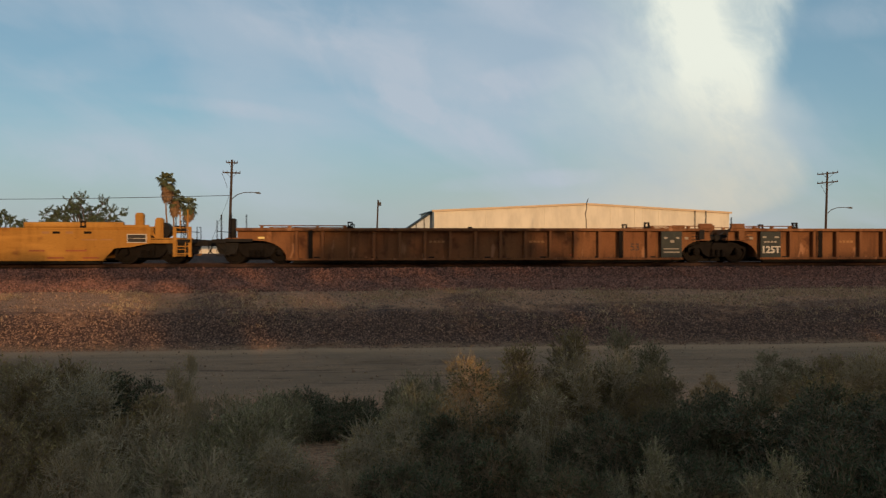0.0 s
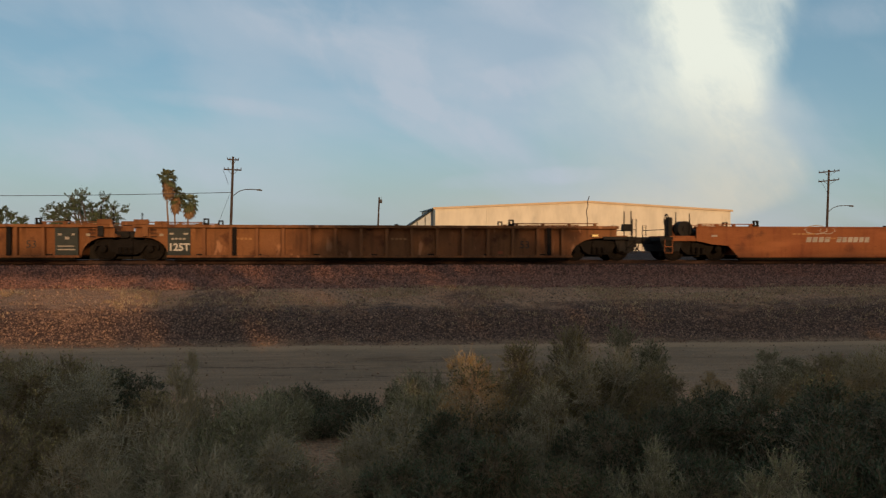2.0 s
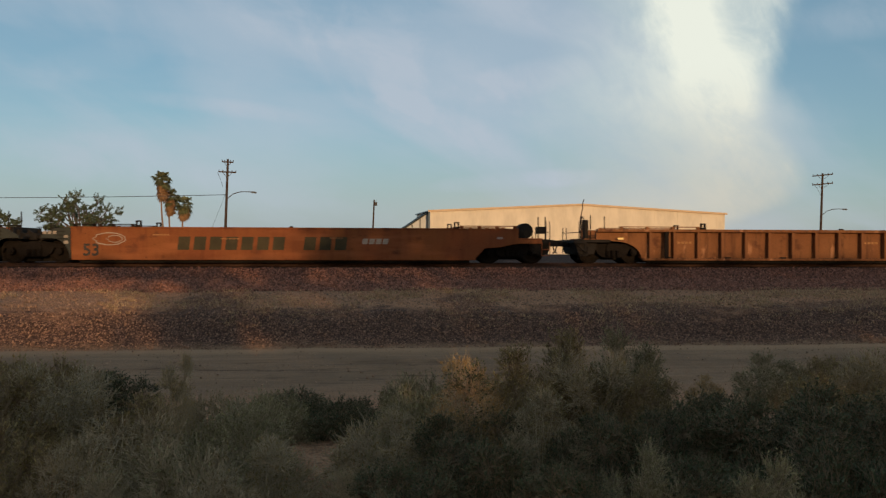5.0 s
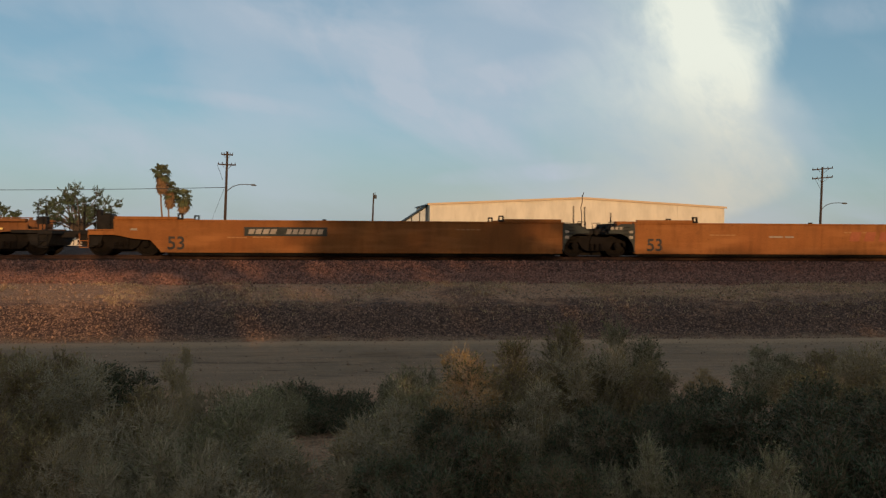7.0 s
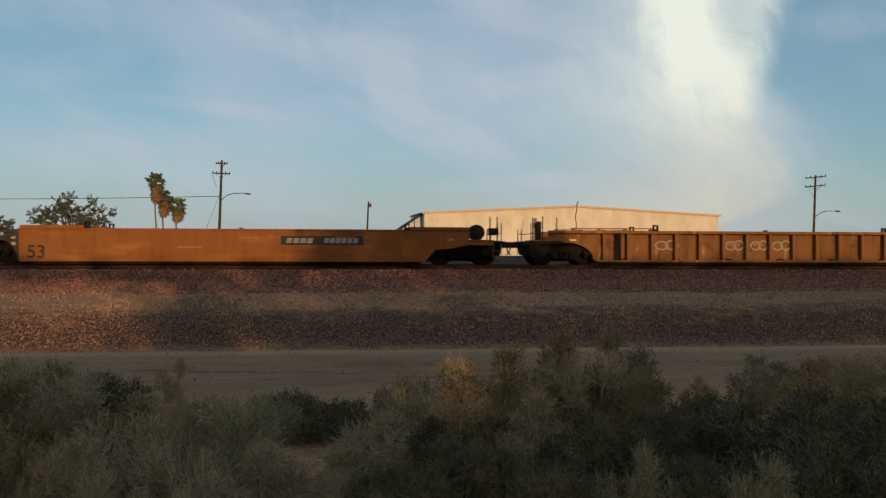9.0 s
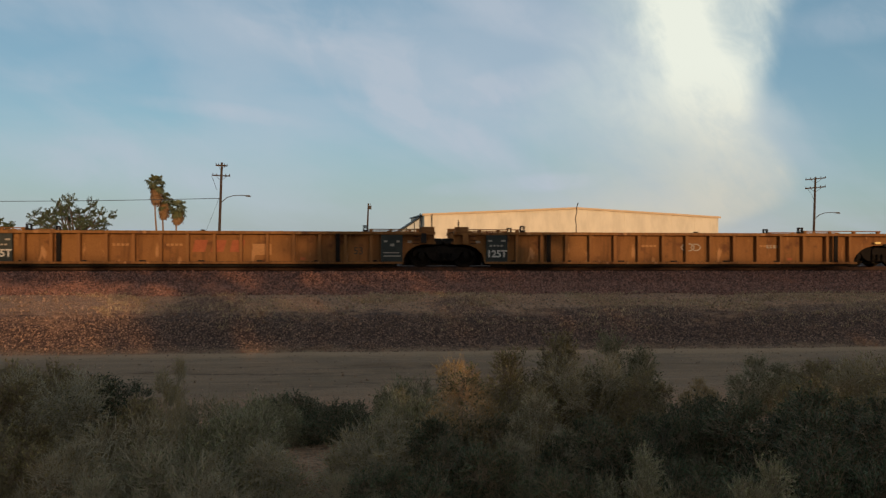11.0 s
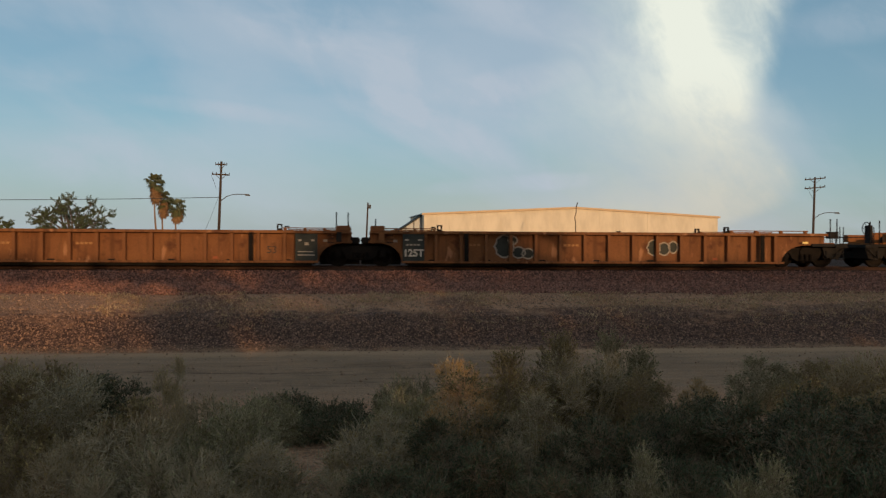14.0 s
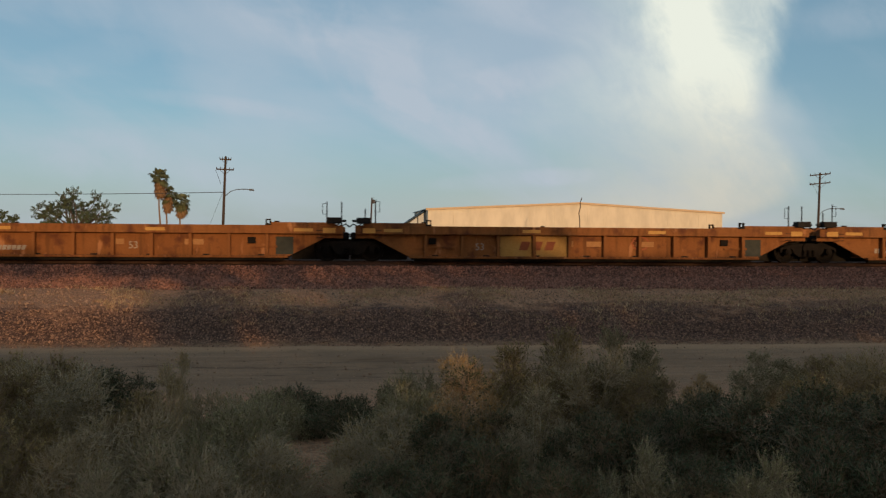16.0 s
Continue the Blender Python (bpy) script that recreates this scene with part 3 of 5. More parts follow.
def lettering(words, size, x, z, material, parent, y=-SIDE_Y, name="stencil", slant=0.0, bold=0.0):
    cu = bpy.data.curves.new("words", "FONT")
    cu.body, cu.size, cu.align_x, cu.align_y, cu.shear, cu.offset = words, size, "CENTER", "CENTER", slant, bold
    cu.extrude = 0.003
    tmp = bpy.data.objects.new("words", cu)
    scene.collection.objects.link(tmp)
    bpy.context.view_layer.update()
    me = bpy.data.meshes.new_from_object(tmp.evaluated_get(bpy.context.evaluated_depsgraph_get()))
    bpy.data.objects.remove(tmp)
    me.materials.clear()
    me.materials.append(material)
    ob = new(name, me)
    ob.parent = parent
    ob.matrix_basis = pose(x, y - 0.008, z, 90, 0, 0)
    return ob


def bars(spans, z0, z1, material, parent, y=-SIDE_Y, name="marking", slant=0.0):
    """Plain painted bars in place of writing: (x0, x1) spans of one height."""
    for a, b in spans:
        bm = bm_new()
        prism(bm, [(a, z0), (b, z0), (b + slant, z1), (a + slant, z1)], y - 0.007, y - 0.002)
        part(name, bm, material, parent)


def word_spans(x0, x1, n, gap=0.3, rnd=None):
    w = (x1 - x0) / n
    return [(x0 + i * w, x0 + (i + 1 - gap) * w) for i in range(n)]


def plate(name, x0, x1, z0, z1, material, parent, y=-SIDE_Y, d=0.012, label=""):
    bm = bm_new()
    box(bm, x0, x1, y - d, y, z0, z1)
    return part(name, bm, material, parent, label)


def rings(cx, cz, specs, material, parent, y=-SIDE_Y, fill=None):
    """Loose spray-paint loops: (dx, dz, rx, rz, width)."""
    for dx, dz, rx, rz, w in specs:
        bm = bm_new()
        n = 18
        o = [bm.verts.new((cx + dx + rx * math.cos(6.2832 * i / n) * (1 + 0.1 * math.sin(3 * i)), y - 0.006, cz + dz + rz * math.sin(6.2832 * i / n))) for i in range(n)]
        q = [bm.verts.new((cx + dx + (rx - w) * math.cos(6.2832 * i / n) * (1 + 0.1 * math.sin(3 * i)), y - 0.006, cz + dz + (rz - w) * math.sin(6.2832 * i / n))) for i in range(n)]
        for i in range(n):
            j = (i + 1) % n
            bm.faces.new((o[i], o[j], q[j], q[i]))
        part("graffiti", bm, material, parent)
        if fill:
            bm = bm_new()
            bm.faces.new([bm.verts.new((cx + dx + (rx - w * 0.5) * math.cos(6.2832 * i / n) * (1 + 0.1 * math.sin(3 * i)), y - 0.003, cz + dz + (rz - w * 0.5) * math.sin(6.2832 * i / n))) for i in range(n)])
            part("graffiti_fill", bm, fill, parent)


def arc(x0, z0, x1, z1, n=7):
    """A quarter of an ellipse, from the crown (x0, z1 up) down to the foot (x1, z1)."""
    return [(x0 + (x1 - x0) * math.sin(math.pi / 2 * i / n), z1 + (z0 - z1) * math.cos(math.pi / 2 * i / n)) for i in range(n + 1)]


def end_outline(kind, end):
    """Lower edge of a side wall near a joint, as (distance from the joint, height), from the end inwards."""
    if kind == "rib":
        return [(0.40, 0.95)] + arc(0.75, 0.95, 1.68, SILL_Z) if end == "A" else [(1.40, 0.98)] + arc(2.2, 0.95, 3.35, SILL_Z)
    if kind == "wide":
        return [(0.26, 0.95), (1.0, 0.95), (2.45, SILL_Z)] if end == "A" else [(1.30, 0.98), (3.2, 0.95), (4.0, SILL_Z)]
    if end == "A":
        return [(1.52, 1.05), (1.55, SILL_Z)]
    return [(1.95, 0.84), (2.2, 0.80), (2.65, 0.70), (3.35, 0.64), (3.75, SILL_Z)]


def build_side(unit, kind, length, ends, paint, s):
    """One long side: wall sheet, chord, sill and ribs. s: -1 towards the camera, 1 away from it."""
    y = SIDE_Y * s
    left = end_outline(kind, ends[0])
    right = [(length - e, z) for e, z in end_outline(kind, ends[1])]
    top = TOP_Z - 0.06
    pts = [(left[0][0], top)] + left + right[::-1] + [(right[0][0], top)]
    wall = bm_new()
    inset = 0.22 if kind != "smooth" else 0.0
    prism(wall, pts, min(y - inset * s, y - (inset + 0.05) * s), max(y - inset * s, y - (inset + 0.05) * s))
    part("side_wall", wall, paint, unit)
    bm = bm_new()
    x0, x1 = left[0][0], right[0][0]
    ch = {"rib": 0.12, "wide": 0.34, "smooth": 0.07}[kind]
    d = {"rib": 0.05, "wide": 0.07, "smooth": 0.02}[kind]
    box(bm, x0 - 0.02, x1 + 0.02, min(y + d * s, y - 0.24 * s), max(y + d * s, y - 0.24 * s), TOP_Z - ch, TOP_Z)
    bmesh.ops.bevel(bm, geom=bm.edges[:], offset=0.012, segments=1, affect="EDGES")
    part("top_chord", bm, paint, unit)
    bm = bm_new()
    a, b = left[-1][0], right[-1][0]
    box(bm, a, b, min(y + 0.03 * s, y - 0.24 * s), max(y + 0.03 * s, y - 0.24 * s), SILL_Z - 0.05, SILL_Z + 0.035)
    part("side_sill", bm, paint, unit)
    if kind == "smooth":
        return
    step, w = (1.04, 0.13) if kind == "rib" else (1.50, 0.13)
    n = int((b - a - 0.4) / step)
    start = (a + b) / 2 - n * step / 2
    bm = bm_new()
    zt = TOP_Z - ch
    prof = [(-w / 2, 0.0), (-w / 2 * 0.95, 0.23), (w / 2 * 0.95, 0.23), (w / 2, 0.0)]
    lo = [bm.verts.new((px, (-py if s < 0 else py) - inset * s, SILL_Z + 0.035)) for px, py in prof]
    hi = [bm.verts.new((px, (-py * 0.95 if s < 0 else py * 0.95) - inset * s, zt)) for px, py in prof]
    for i in range(3):
        bm.faces.new((lo[i], lo[i + 1], hi[i + 1], hi[i]))
    bm.faces.new(lo)
    bm.faces.new(hi)
    bmesh.ops.recalc_face_normals(bm, faces=bm.faces)
    RIBS[unit.name] = (start, step)
    first = part("rib", bm, paint, unit)
    first.matrix_basis = pose(start, y, 0)
    for i in range(1, n + 1):
        again(first, start + i * step, y)


def rod(unit, pts, r=0.018, material=None, name="grab_iron"):
    bm = bm_new()
    pipe(bm, pts, r, 6)
    return part(name, bm, material or M_BLACK, unit)


def build_end(unit, kind, length, side, end, paint, tall):
    """The end of a unit at a joint: deck, bulkhead, raised guides, rods, coupler. side: 0 at x = 0, 1 at the other end."""
    def X(e):
        return e if side == 0 else length - e

    def span(a, b):
        return min(X(a), X(b)), max(X(a), X(b))
    inner = {"rib": {"A": 1.75, "C": 3.4}, "wide": {"A": 2.45, "C": 4.0}, "smooth": {"A": 1.6, "C": 3.75}}[kind][end]
    out = {"A": 0.34, "C": 0.9}[end]
    dark = kind == "smooth" and end == "A"
    bm = bm_new()
    half = 1.36 if kind == "smooth" else 1.22
    box(bm, *span(out, inner), -half, half, 0.96, 1.06)
    box(bm, *span(inner - 0.05, inner + 0.05), -half, half, 0.25, 1.06)
    part("end_deck", bm, M_BLACK if dark else paint, unit)
    # centre sill, deepened into a black block that stands for shade behind the truck
    bm = bm_new()
    box(bm, *span(0.03 if end == "A" else 1.0, inner - 0.06), -0.34, 0.34, 0.06 if end == "A" else 0.16, 0.955)
    part("centre_sill", bm, M_BLACK, unit)
    bm = bm_new()
    box(bm, *span(inner - 0.9, inner - 0.78), -half, half, 1.06, TOP_Z - 0.03)
    for yy in (-1.0, 0.0, 1.0):
        prism(bm, [(X(inner - 0.9), 1.06), (X(inner - 1.35), 1.06), (X(inner - 0.9), TOP_Z - 0.08)], yy - 0.03, yy + 0.03)
    part("bulkhead", bm, M_BLACK if dark or end == "C" else paint, unit)
    # raised loading guides along both top edges
    lift = 0.11 if kind != "wide" else 0.12
    g0, g1 = {"A": (0.55, 3.1), "C": (2.3, 5.8)}[end] if kind != "smooth" else {"A": (1.6, 4.0), "C": (2.0, 4.4)}[end]
    for s in (-1, 1):
        y = SIDE_Y * s
        bm = bm_new()
        solid = (kind == "smooth" and paint != M_RED) or kind == "wide"
        box(bm, *span(g0, g1), y - 0.07, y + 0.07, TOP_Z if solid else TOP_Z + lift - 0.035, TOP_Z + lift)
        k = 4
        for i in range(0 if solid else k):
            c = g0 + 0.1 + (g1 - g0 - 0.2) * i / (k - 1)
            box(bm, *span(c - 0.06, c + 0.06), y - 0.06, y + 0.06, TOP_Z, TOP_Z + lift - 0.035)
        if end == "A" and kind == "rib":
            box(bm, *span(0.42, 0.98), y - 0.08, y + 0.08, TOP_Z, TOP_Z + 0.2)
        part("loading_guide", bm, M_BLACK if kind == "smooth" and end == "A" and paint == M_RED else paint, unit)
        bm = bm_new()                         # a latch bracket past the guide
        c = g1 + 0.12
        box(bm, *span(c - 0.11, c + 0.11), y - 0.09, y + 0.09, TOP_Z, TOP_Z + 0.07)
        for o in (-0.1, 0.06):
            box(bm, *span(c + o, c + o + 0.045), y - 0.07, y + 0.07, TOP_Z + 0.07, TOP_Z + 0.24)
        box(bm, *span(c - 0.1, c + 0.1), y - 0.07, y + 0.07, TOP_Z + 0.2, TOP_Z + 0.25)
        part("latch_bracket", bm, M_BLACK, unit)
    if end == "A":
        # dark connector casting over the shared truck
        bm = bm_new()
        box(bm, *span(0.02, 0.62), -0.75, 0.75, 0.93, 1.2)
        bmesh.ops.bevel(bm, geom=bm.edges[:], offset=0.05, segments=2, affect="EDGES")
        part("articulated_connector", bm, M_BLACK, unit)
        if kind == "rib":
            for s in (-1, 1):
                bm = bm_new()
                prism(bm, [(X(1.72), SILL_Z + 0.04), (X(2.60), SILL_Z + 0.04), (X(2.60), TOP_Z - 0.13), (X(1.72), TOP_Z - 0.13)], SIDE_Y * s - 0.03, SIDE_Y * s + 0.03)
                part("stencil_panel", bm, M_PANEL, unit, "dark slate stencilled side panel")
            c = X(2.16)
            if side == 0:
                lettering("125T", 0.40, c, 0.55, M_WHITE, unit, -SIDE_Y - 0.03, bold=0.012)
                bars(word_spans(c - 0.3, c + 0.3, 4), 0.86, 0.93, M_GREYMARK, unit, -SIDE_Y - 0.03)
                bars([(c - 0.36, c - 0.2), (c + 0.18, c + 0.36)], 1.06, 1.13, M_GREYMARK, unit, -SIDE_Y - 0.03)
            else:
                bars([(c - 0.34, c + 0.34)], 0.44, 0.49, M_GREYMARK, unit, -SIDE_Y - 0.03)
                bars([(c - 0.34, c + 0.3)], 0.58, 0.62, M_GREYMARK, unit, -SIDE_Y - 0.03)
                bars([(c - 0.32, c - 0.18), (c + 0.2, c + 0.32)], 1.02, 1.10, M_GREYMARK, unit, -SIDE_Y - 0.03)
                bars([(c - 0.06, c + 0.1)], 0.86, 0.97, M_GREYMARK, unit, -SIDE_Y - 0.03)
            plate("end_bracket", *span(0.75, 0.97), 1.0, 1.40, M_BLACK if side else paint, unit, d=0.06)
            bars([span(1.34, 1.5)], 1.0, 1.1, M_GREYMARK, unit, -SIDE_Y + 0.22)
        elif dark:
            for s in (-1, 1):
                y = SIDE_Y * s
                bm = bm_new()
                prism(bm, [(X(0.95), 1.40)] + [(X(0.42), 1.10), (X(0.42), 1.0)] + [(X(e), z) for e, z in arc(0.8, 1.0, 1.5, 0.22)] + [(X(1.53), 0.22), (X(1.53), 1.40)], y - 0.05 * (s < 0) - 0.0, y + 0.05 * (s > 0) + 0.005)
                part("end_gusset", bm, M_PANEL, unit, "dark slate end gusset")
            plate("placard", *span(1.28, 1.44), 1.02, 1.12, M_GREYMARK, unit, -SIDE_Y - 0.05)
            plate("placard", *span(1.28, 1.44), 0.78, 0.9, M_GREYMARK, unit, -SIDE_Y - 0.05)
            if side == 0:
                bars(word_spans(X(0.5), X(1.05), 3), 1.16, 1.28, M_GREYMARK, unit, -SIDE_Y - 0.05)
        else:
            plate("placard", *span(0.55, 1.05), TOP_Z - 0.30, TOP_Z - 0.10, M_PATCH, unit, -SIDE_Y - 0.07, 0.01, "yellow painted patch")
            plate("bracket_box", *span(0.30, 0.86), TOP_Z + 0.08, TOP_Z + 0.32, M_BLACK, unit, -SIDE_Y + 0.1, 0.4)
            plate("bracket_arm", *span(0.12, 0.32), TOP_Z + 0.14, TOP_Z + 0.24, M_BLACK, unit, -SIDE_Y + 0.05, 0.12)
        # upright hand rods over the joint
        if kind == "wide":
            uprights = ((0.32, tall), (0.92, tall)) if side else ((1.06, tall + 0.1), (0.64, tall - 0.28))
            e, h = uprights[1] if side else uprights[0]
            rod(unit, [(X(e), -1.1, h - 0.08), (X(e + 0.17), -1.1, h - 0.08), (X(e + 0.17), -1.1, h - 0.52), (X(e), -1.1, h - 0.52)], 0.014, name="hand_loop")
            rod(unit, [(X(0.62), -0.9, TOP_Z + 0.2), (X(0.34), -0.95, TOP_Z - 0.02), (X(0.16), -0.95, TOP_Z + 0.08), (X(0.0), -0.95, TOP_Z - 0.04)], 0.03, name="brake_hose")
        else:
            uprights = ((0.50, tall), (0.98, tall + 0.02)) if side else ((0.62, tall - 0.25),)
        for e, h in uprights:
            rod(unit, [(X(e), -1.1, 1.06), (X(e), -1.1, h)], 0.026)
        for s in (-1, 1):
            rod(unit, [(X(0.5), 1.25 * s, 1.06), (X(0.5), 1.25 * s, TOP_Z + 0.02), (X(0.85), 1.25 * s, TOP_Z + 0.02)], 0.02)
        for k in range(3):
            rod(unit, [(X(1.05), -SIDE_Y - 0.07, 0.98 + k * 0.14), (X(1.32), -SIDE_Y - 0.07, 0.98 + k * 0.14)], 0.013)
    else:
        bm = bm_new()                          # coupler and draft gear
        box(bm, *span(0.62, 2.2), -0.22, 0.22, 0.70, 0.95)
        box(bm, *span(0.10, 0.62), -0.14, 0.14, 0.72, 0.95)
        prism(bm, [(X(-0.04), 0.72), (X(0.24), 0.72), (X(0.24), 0.98), (X(-0.04), 0.98)], -0.16 if side else -0.02, 0.02 if side else 0.16)
        bmesh.ops.bevel(bm, geom=bm.edges[:], offset=0.02, segments=1, affect="EDGES")
        part("coupler", bm, M_BLACK, unit, "black knuckle coupler")
        bm = bm_new()
        box(bm, *span(0.42, 0.95), -1.42, 1.42, 0.86, 1.0)
        for s in (-1, 1):
            box(bm, *span(0.6, 2.0), 1.30 * s - 0.06, 1.30 * s + 0.06, 0.90, 1.02)
        part("end_platform", bm, M_BLACK, unit)
        if kind == "smooth":                   # low side strip and round hand-brake housing
            for s in (-1, 1):
                bm = bm_new()
                box(bm, *span(0.96, 1.97), 1.42 * s - 0.05, 1.42 * s + 0.05, 0.84, 0.99)
                part("platform_edge", bm, paint, unit)
            bm = bm_new()
            tube(bm, (X(1.60), -1.15, 1.36), (X(1.60), -0.55, 1.36), 0.33, n=20)
            tube(bm, (X(1.60), -1.20, 1.36), (X(1.60), -1.14, 1.36), 0.12, n=12)
            box(bm, *span(1.42, 1.78), -1.05, -0.6, 0.98, 1.2)
            part("brake_housing", bm, M_BLACK, unit)
        bm = bm_new()                          # brake rigging and draft pocket hung below the platform
        prism(bm, [(X(0.50), 0.86), (X(1.45), 0.86), (X(1.35), 0.50), (X(1.05), 0.34), (X(0.66), 0.40)], -1.22, 1.22)
        for yy in (-1.28, 1.24):
            tube(bm, (X(0.95), yy, 0.46), (X(0.62), yy, 0.78), 0.035, n=6)
            box(bm, *span(1.02, 1.30), yy, yy + 0.04, 0.42, 0.72)
        part("brake_rigging", bm, M_BLACK, unit)
        for s in (-1, 1):                      # corner steps
            y = 1.42 * s
            bm = bm_new()
            for e in (0.62, 0.95):
                pipe(bm, [(X(e), y, 0.9), (X(e), y, 0.32)], 0.018)
            for z in (0.34, 0.60):
                box(bm, *span(0.62, 0.95), y - 0.05, y + 0.05, z - 0.015, z + 0.015)
            part("corner_step", bm, M_BLACK if kind != "smooth" else paint, unit)
            rod(unit, [(X(0.62), y, 1.0), (X(0.62), y, 1.75 if s < 0 else 1.55), (X(0.78), y, 1.75 if s < 0 else 1.55), (X(0.78), y, 1.0)], 0.02, name="handrail")
        rod(unit, [(X(0.66), -1.42, 1.32), (X(0.66), 1.42, 1.32)], 0.016, name="handrail")
        rod(unit, [(X(0.1), 0.3, 0.8), (X(0.02), 0.32, 0.5), (X(-0.1), 0.32, 0.42)], 0.028, name="air_hose")
        if side == 0:                          # brake wheel and its stand
            bm = bm_new()
            n = 20
            c = Vector((X(1.0), -0.55, 1.72))
            for i in range(n):
                a, b = 6.2832 * i / n, 6.2832 * (i + 1) / n
                tube(bm, c + Vector((0, 0.28 * math.cos(a), 0.28 * math.sin(a))), c + Vector((0, 0.28 * math.cos(b), 0.28 * math.sin(b))), 0.018, n=5)
            for i in range(5):
                a = 6.2832 * i / 5
                tube(bm, c, c + Vector((0, 0.28 * math.cos(a), 0.28 * math.sin(a))), 0.012, n=5)
            part("brake_wheel", bm, M_BLACK, unit)
            bm = bm_new()
            box(bm, *span(1.02, 1.22), -0.72, -0.38, 1.0, 1.86)
            bmesh.ops.bevel(bm, geom=bm.edges[:], offset=0.03, segments=1, affect="EDGES")
            part("brake_stand", bm, M_BLACK, unit)
            rod(unit, [(X(0.75), -1.2, 1.0), (X(0.75), -1.2, 2.0)], 0.03, name="end_post")
            bm = bm_new()
            tube(bm, (X(1.5), -0.9, 1.2), (X(2.1), -0.9, 1.2), 0.16, n=14)
            part("air_reservoir", bm, M_BLACK, unit, smooth=False)
            for e, h in ((1.15, 2.05), (1.75, 2.0)):
                rod(unit, [(X(e), -1.25, 1.0), (X(e), -1.25, h)], 0.022, M_TRUCK, "end_post")
        else:
            for e in (0.75, 1.05):
                rod(unit, [(X(e), -1.15, 1.0), (X(e), -1.15, tall - 0.1)], 0.025, name="end_post")
            bm = bm_new()
            box(bm, *span(0.7, 1.1), -1.2, -0.9, 1.25, 1.55)
            part("control_box", bm, M_BLACK, unit)
        plate("reflector", *span(inner - 1.15, inner - 0.9), 1.02, 1.10, M_REFLECT if kind != "smooth" else M_GREYMARK, unit, -SIDE_Y + (0.03 if kind != "smooth" else 0.0), 0.02)


def build_floor(unit, kind, length, ends):
    def inner(e):
        return {"rib": {"A": 1.75, "C": 3.4}, "wide": {"A": 2.45, "C": 4.0}, "smooth": {"A": 1.6, "C": 3.75}}[kind][e]
    bm = bm_new()
    a, b = inner(ends[0]), length - inner(ends[1])
    box(bm, a, b, -1.40, 1.40, SILL_Z - 0.02, SILL_Z + 0.04)
    n = 7
    for i in range(n):
        x = a + (b - a) * (i + 0.5) / n
        box(bm, x - 0.12, x + 0.12, -1.4, 1.4, SILL_Z - 0.05, SILL_Z + 0.09)
    part("well_floor", bm, M_BLACK, unit)
    # black beams added below the sill, in place of the shade under the car
    bm = bm_new()
    for s in (-1, 1):
        box(bm, a + 0.2, b - 0.2, 1.15 * s - 0.08, 1.15 * s + 0.08, 0.03, SILL_Z - 0.021)
    part("keel_beam", bm, M_BLACK, unit)


def well_unit(s0, s1, kind, ends, paint, label, group, tall=2.2, left_truck=True):
    unit = new("well_car")
    length = s1 - s0
    tagged(unit, label, "well car", group)
    for s in (-1, 1):
        build_side(unit, kind, length, ends, paint, s)
    build_end(unit, kind, length, 0, ends[0], paint, tall)
    build_end(unit, kind, length, 1, ends[1], paint, tall)
    build_floor(unit, kind, length, ends)
    if ends[0] == "C":
        add_truck(unit, 2.15)
    elif left_truck:
        add_truck(unit, 0.0)
    if ends[1] == "C":
        add_truck(unit, length - 2.15)
    UNITS.append((unit, s0))
    return unit, length


RIB_Y = -SIDE_Y + 0.22


def bay(u, x):
    """Middle of the bay between two ribs that holds x."""
    start, step = RIBS[u.name]
    return start + (math.floor((x - start) / step) + 0.5) * step



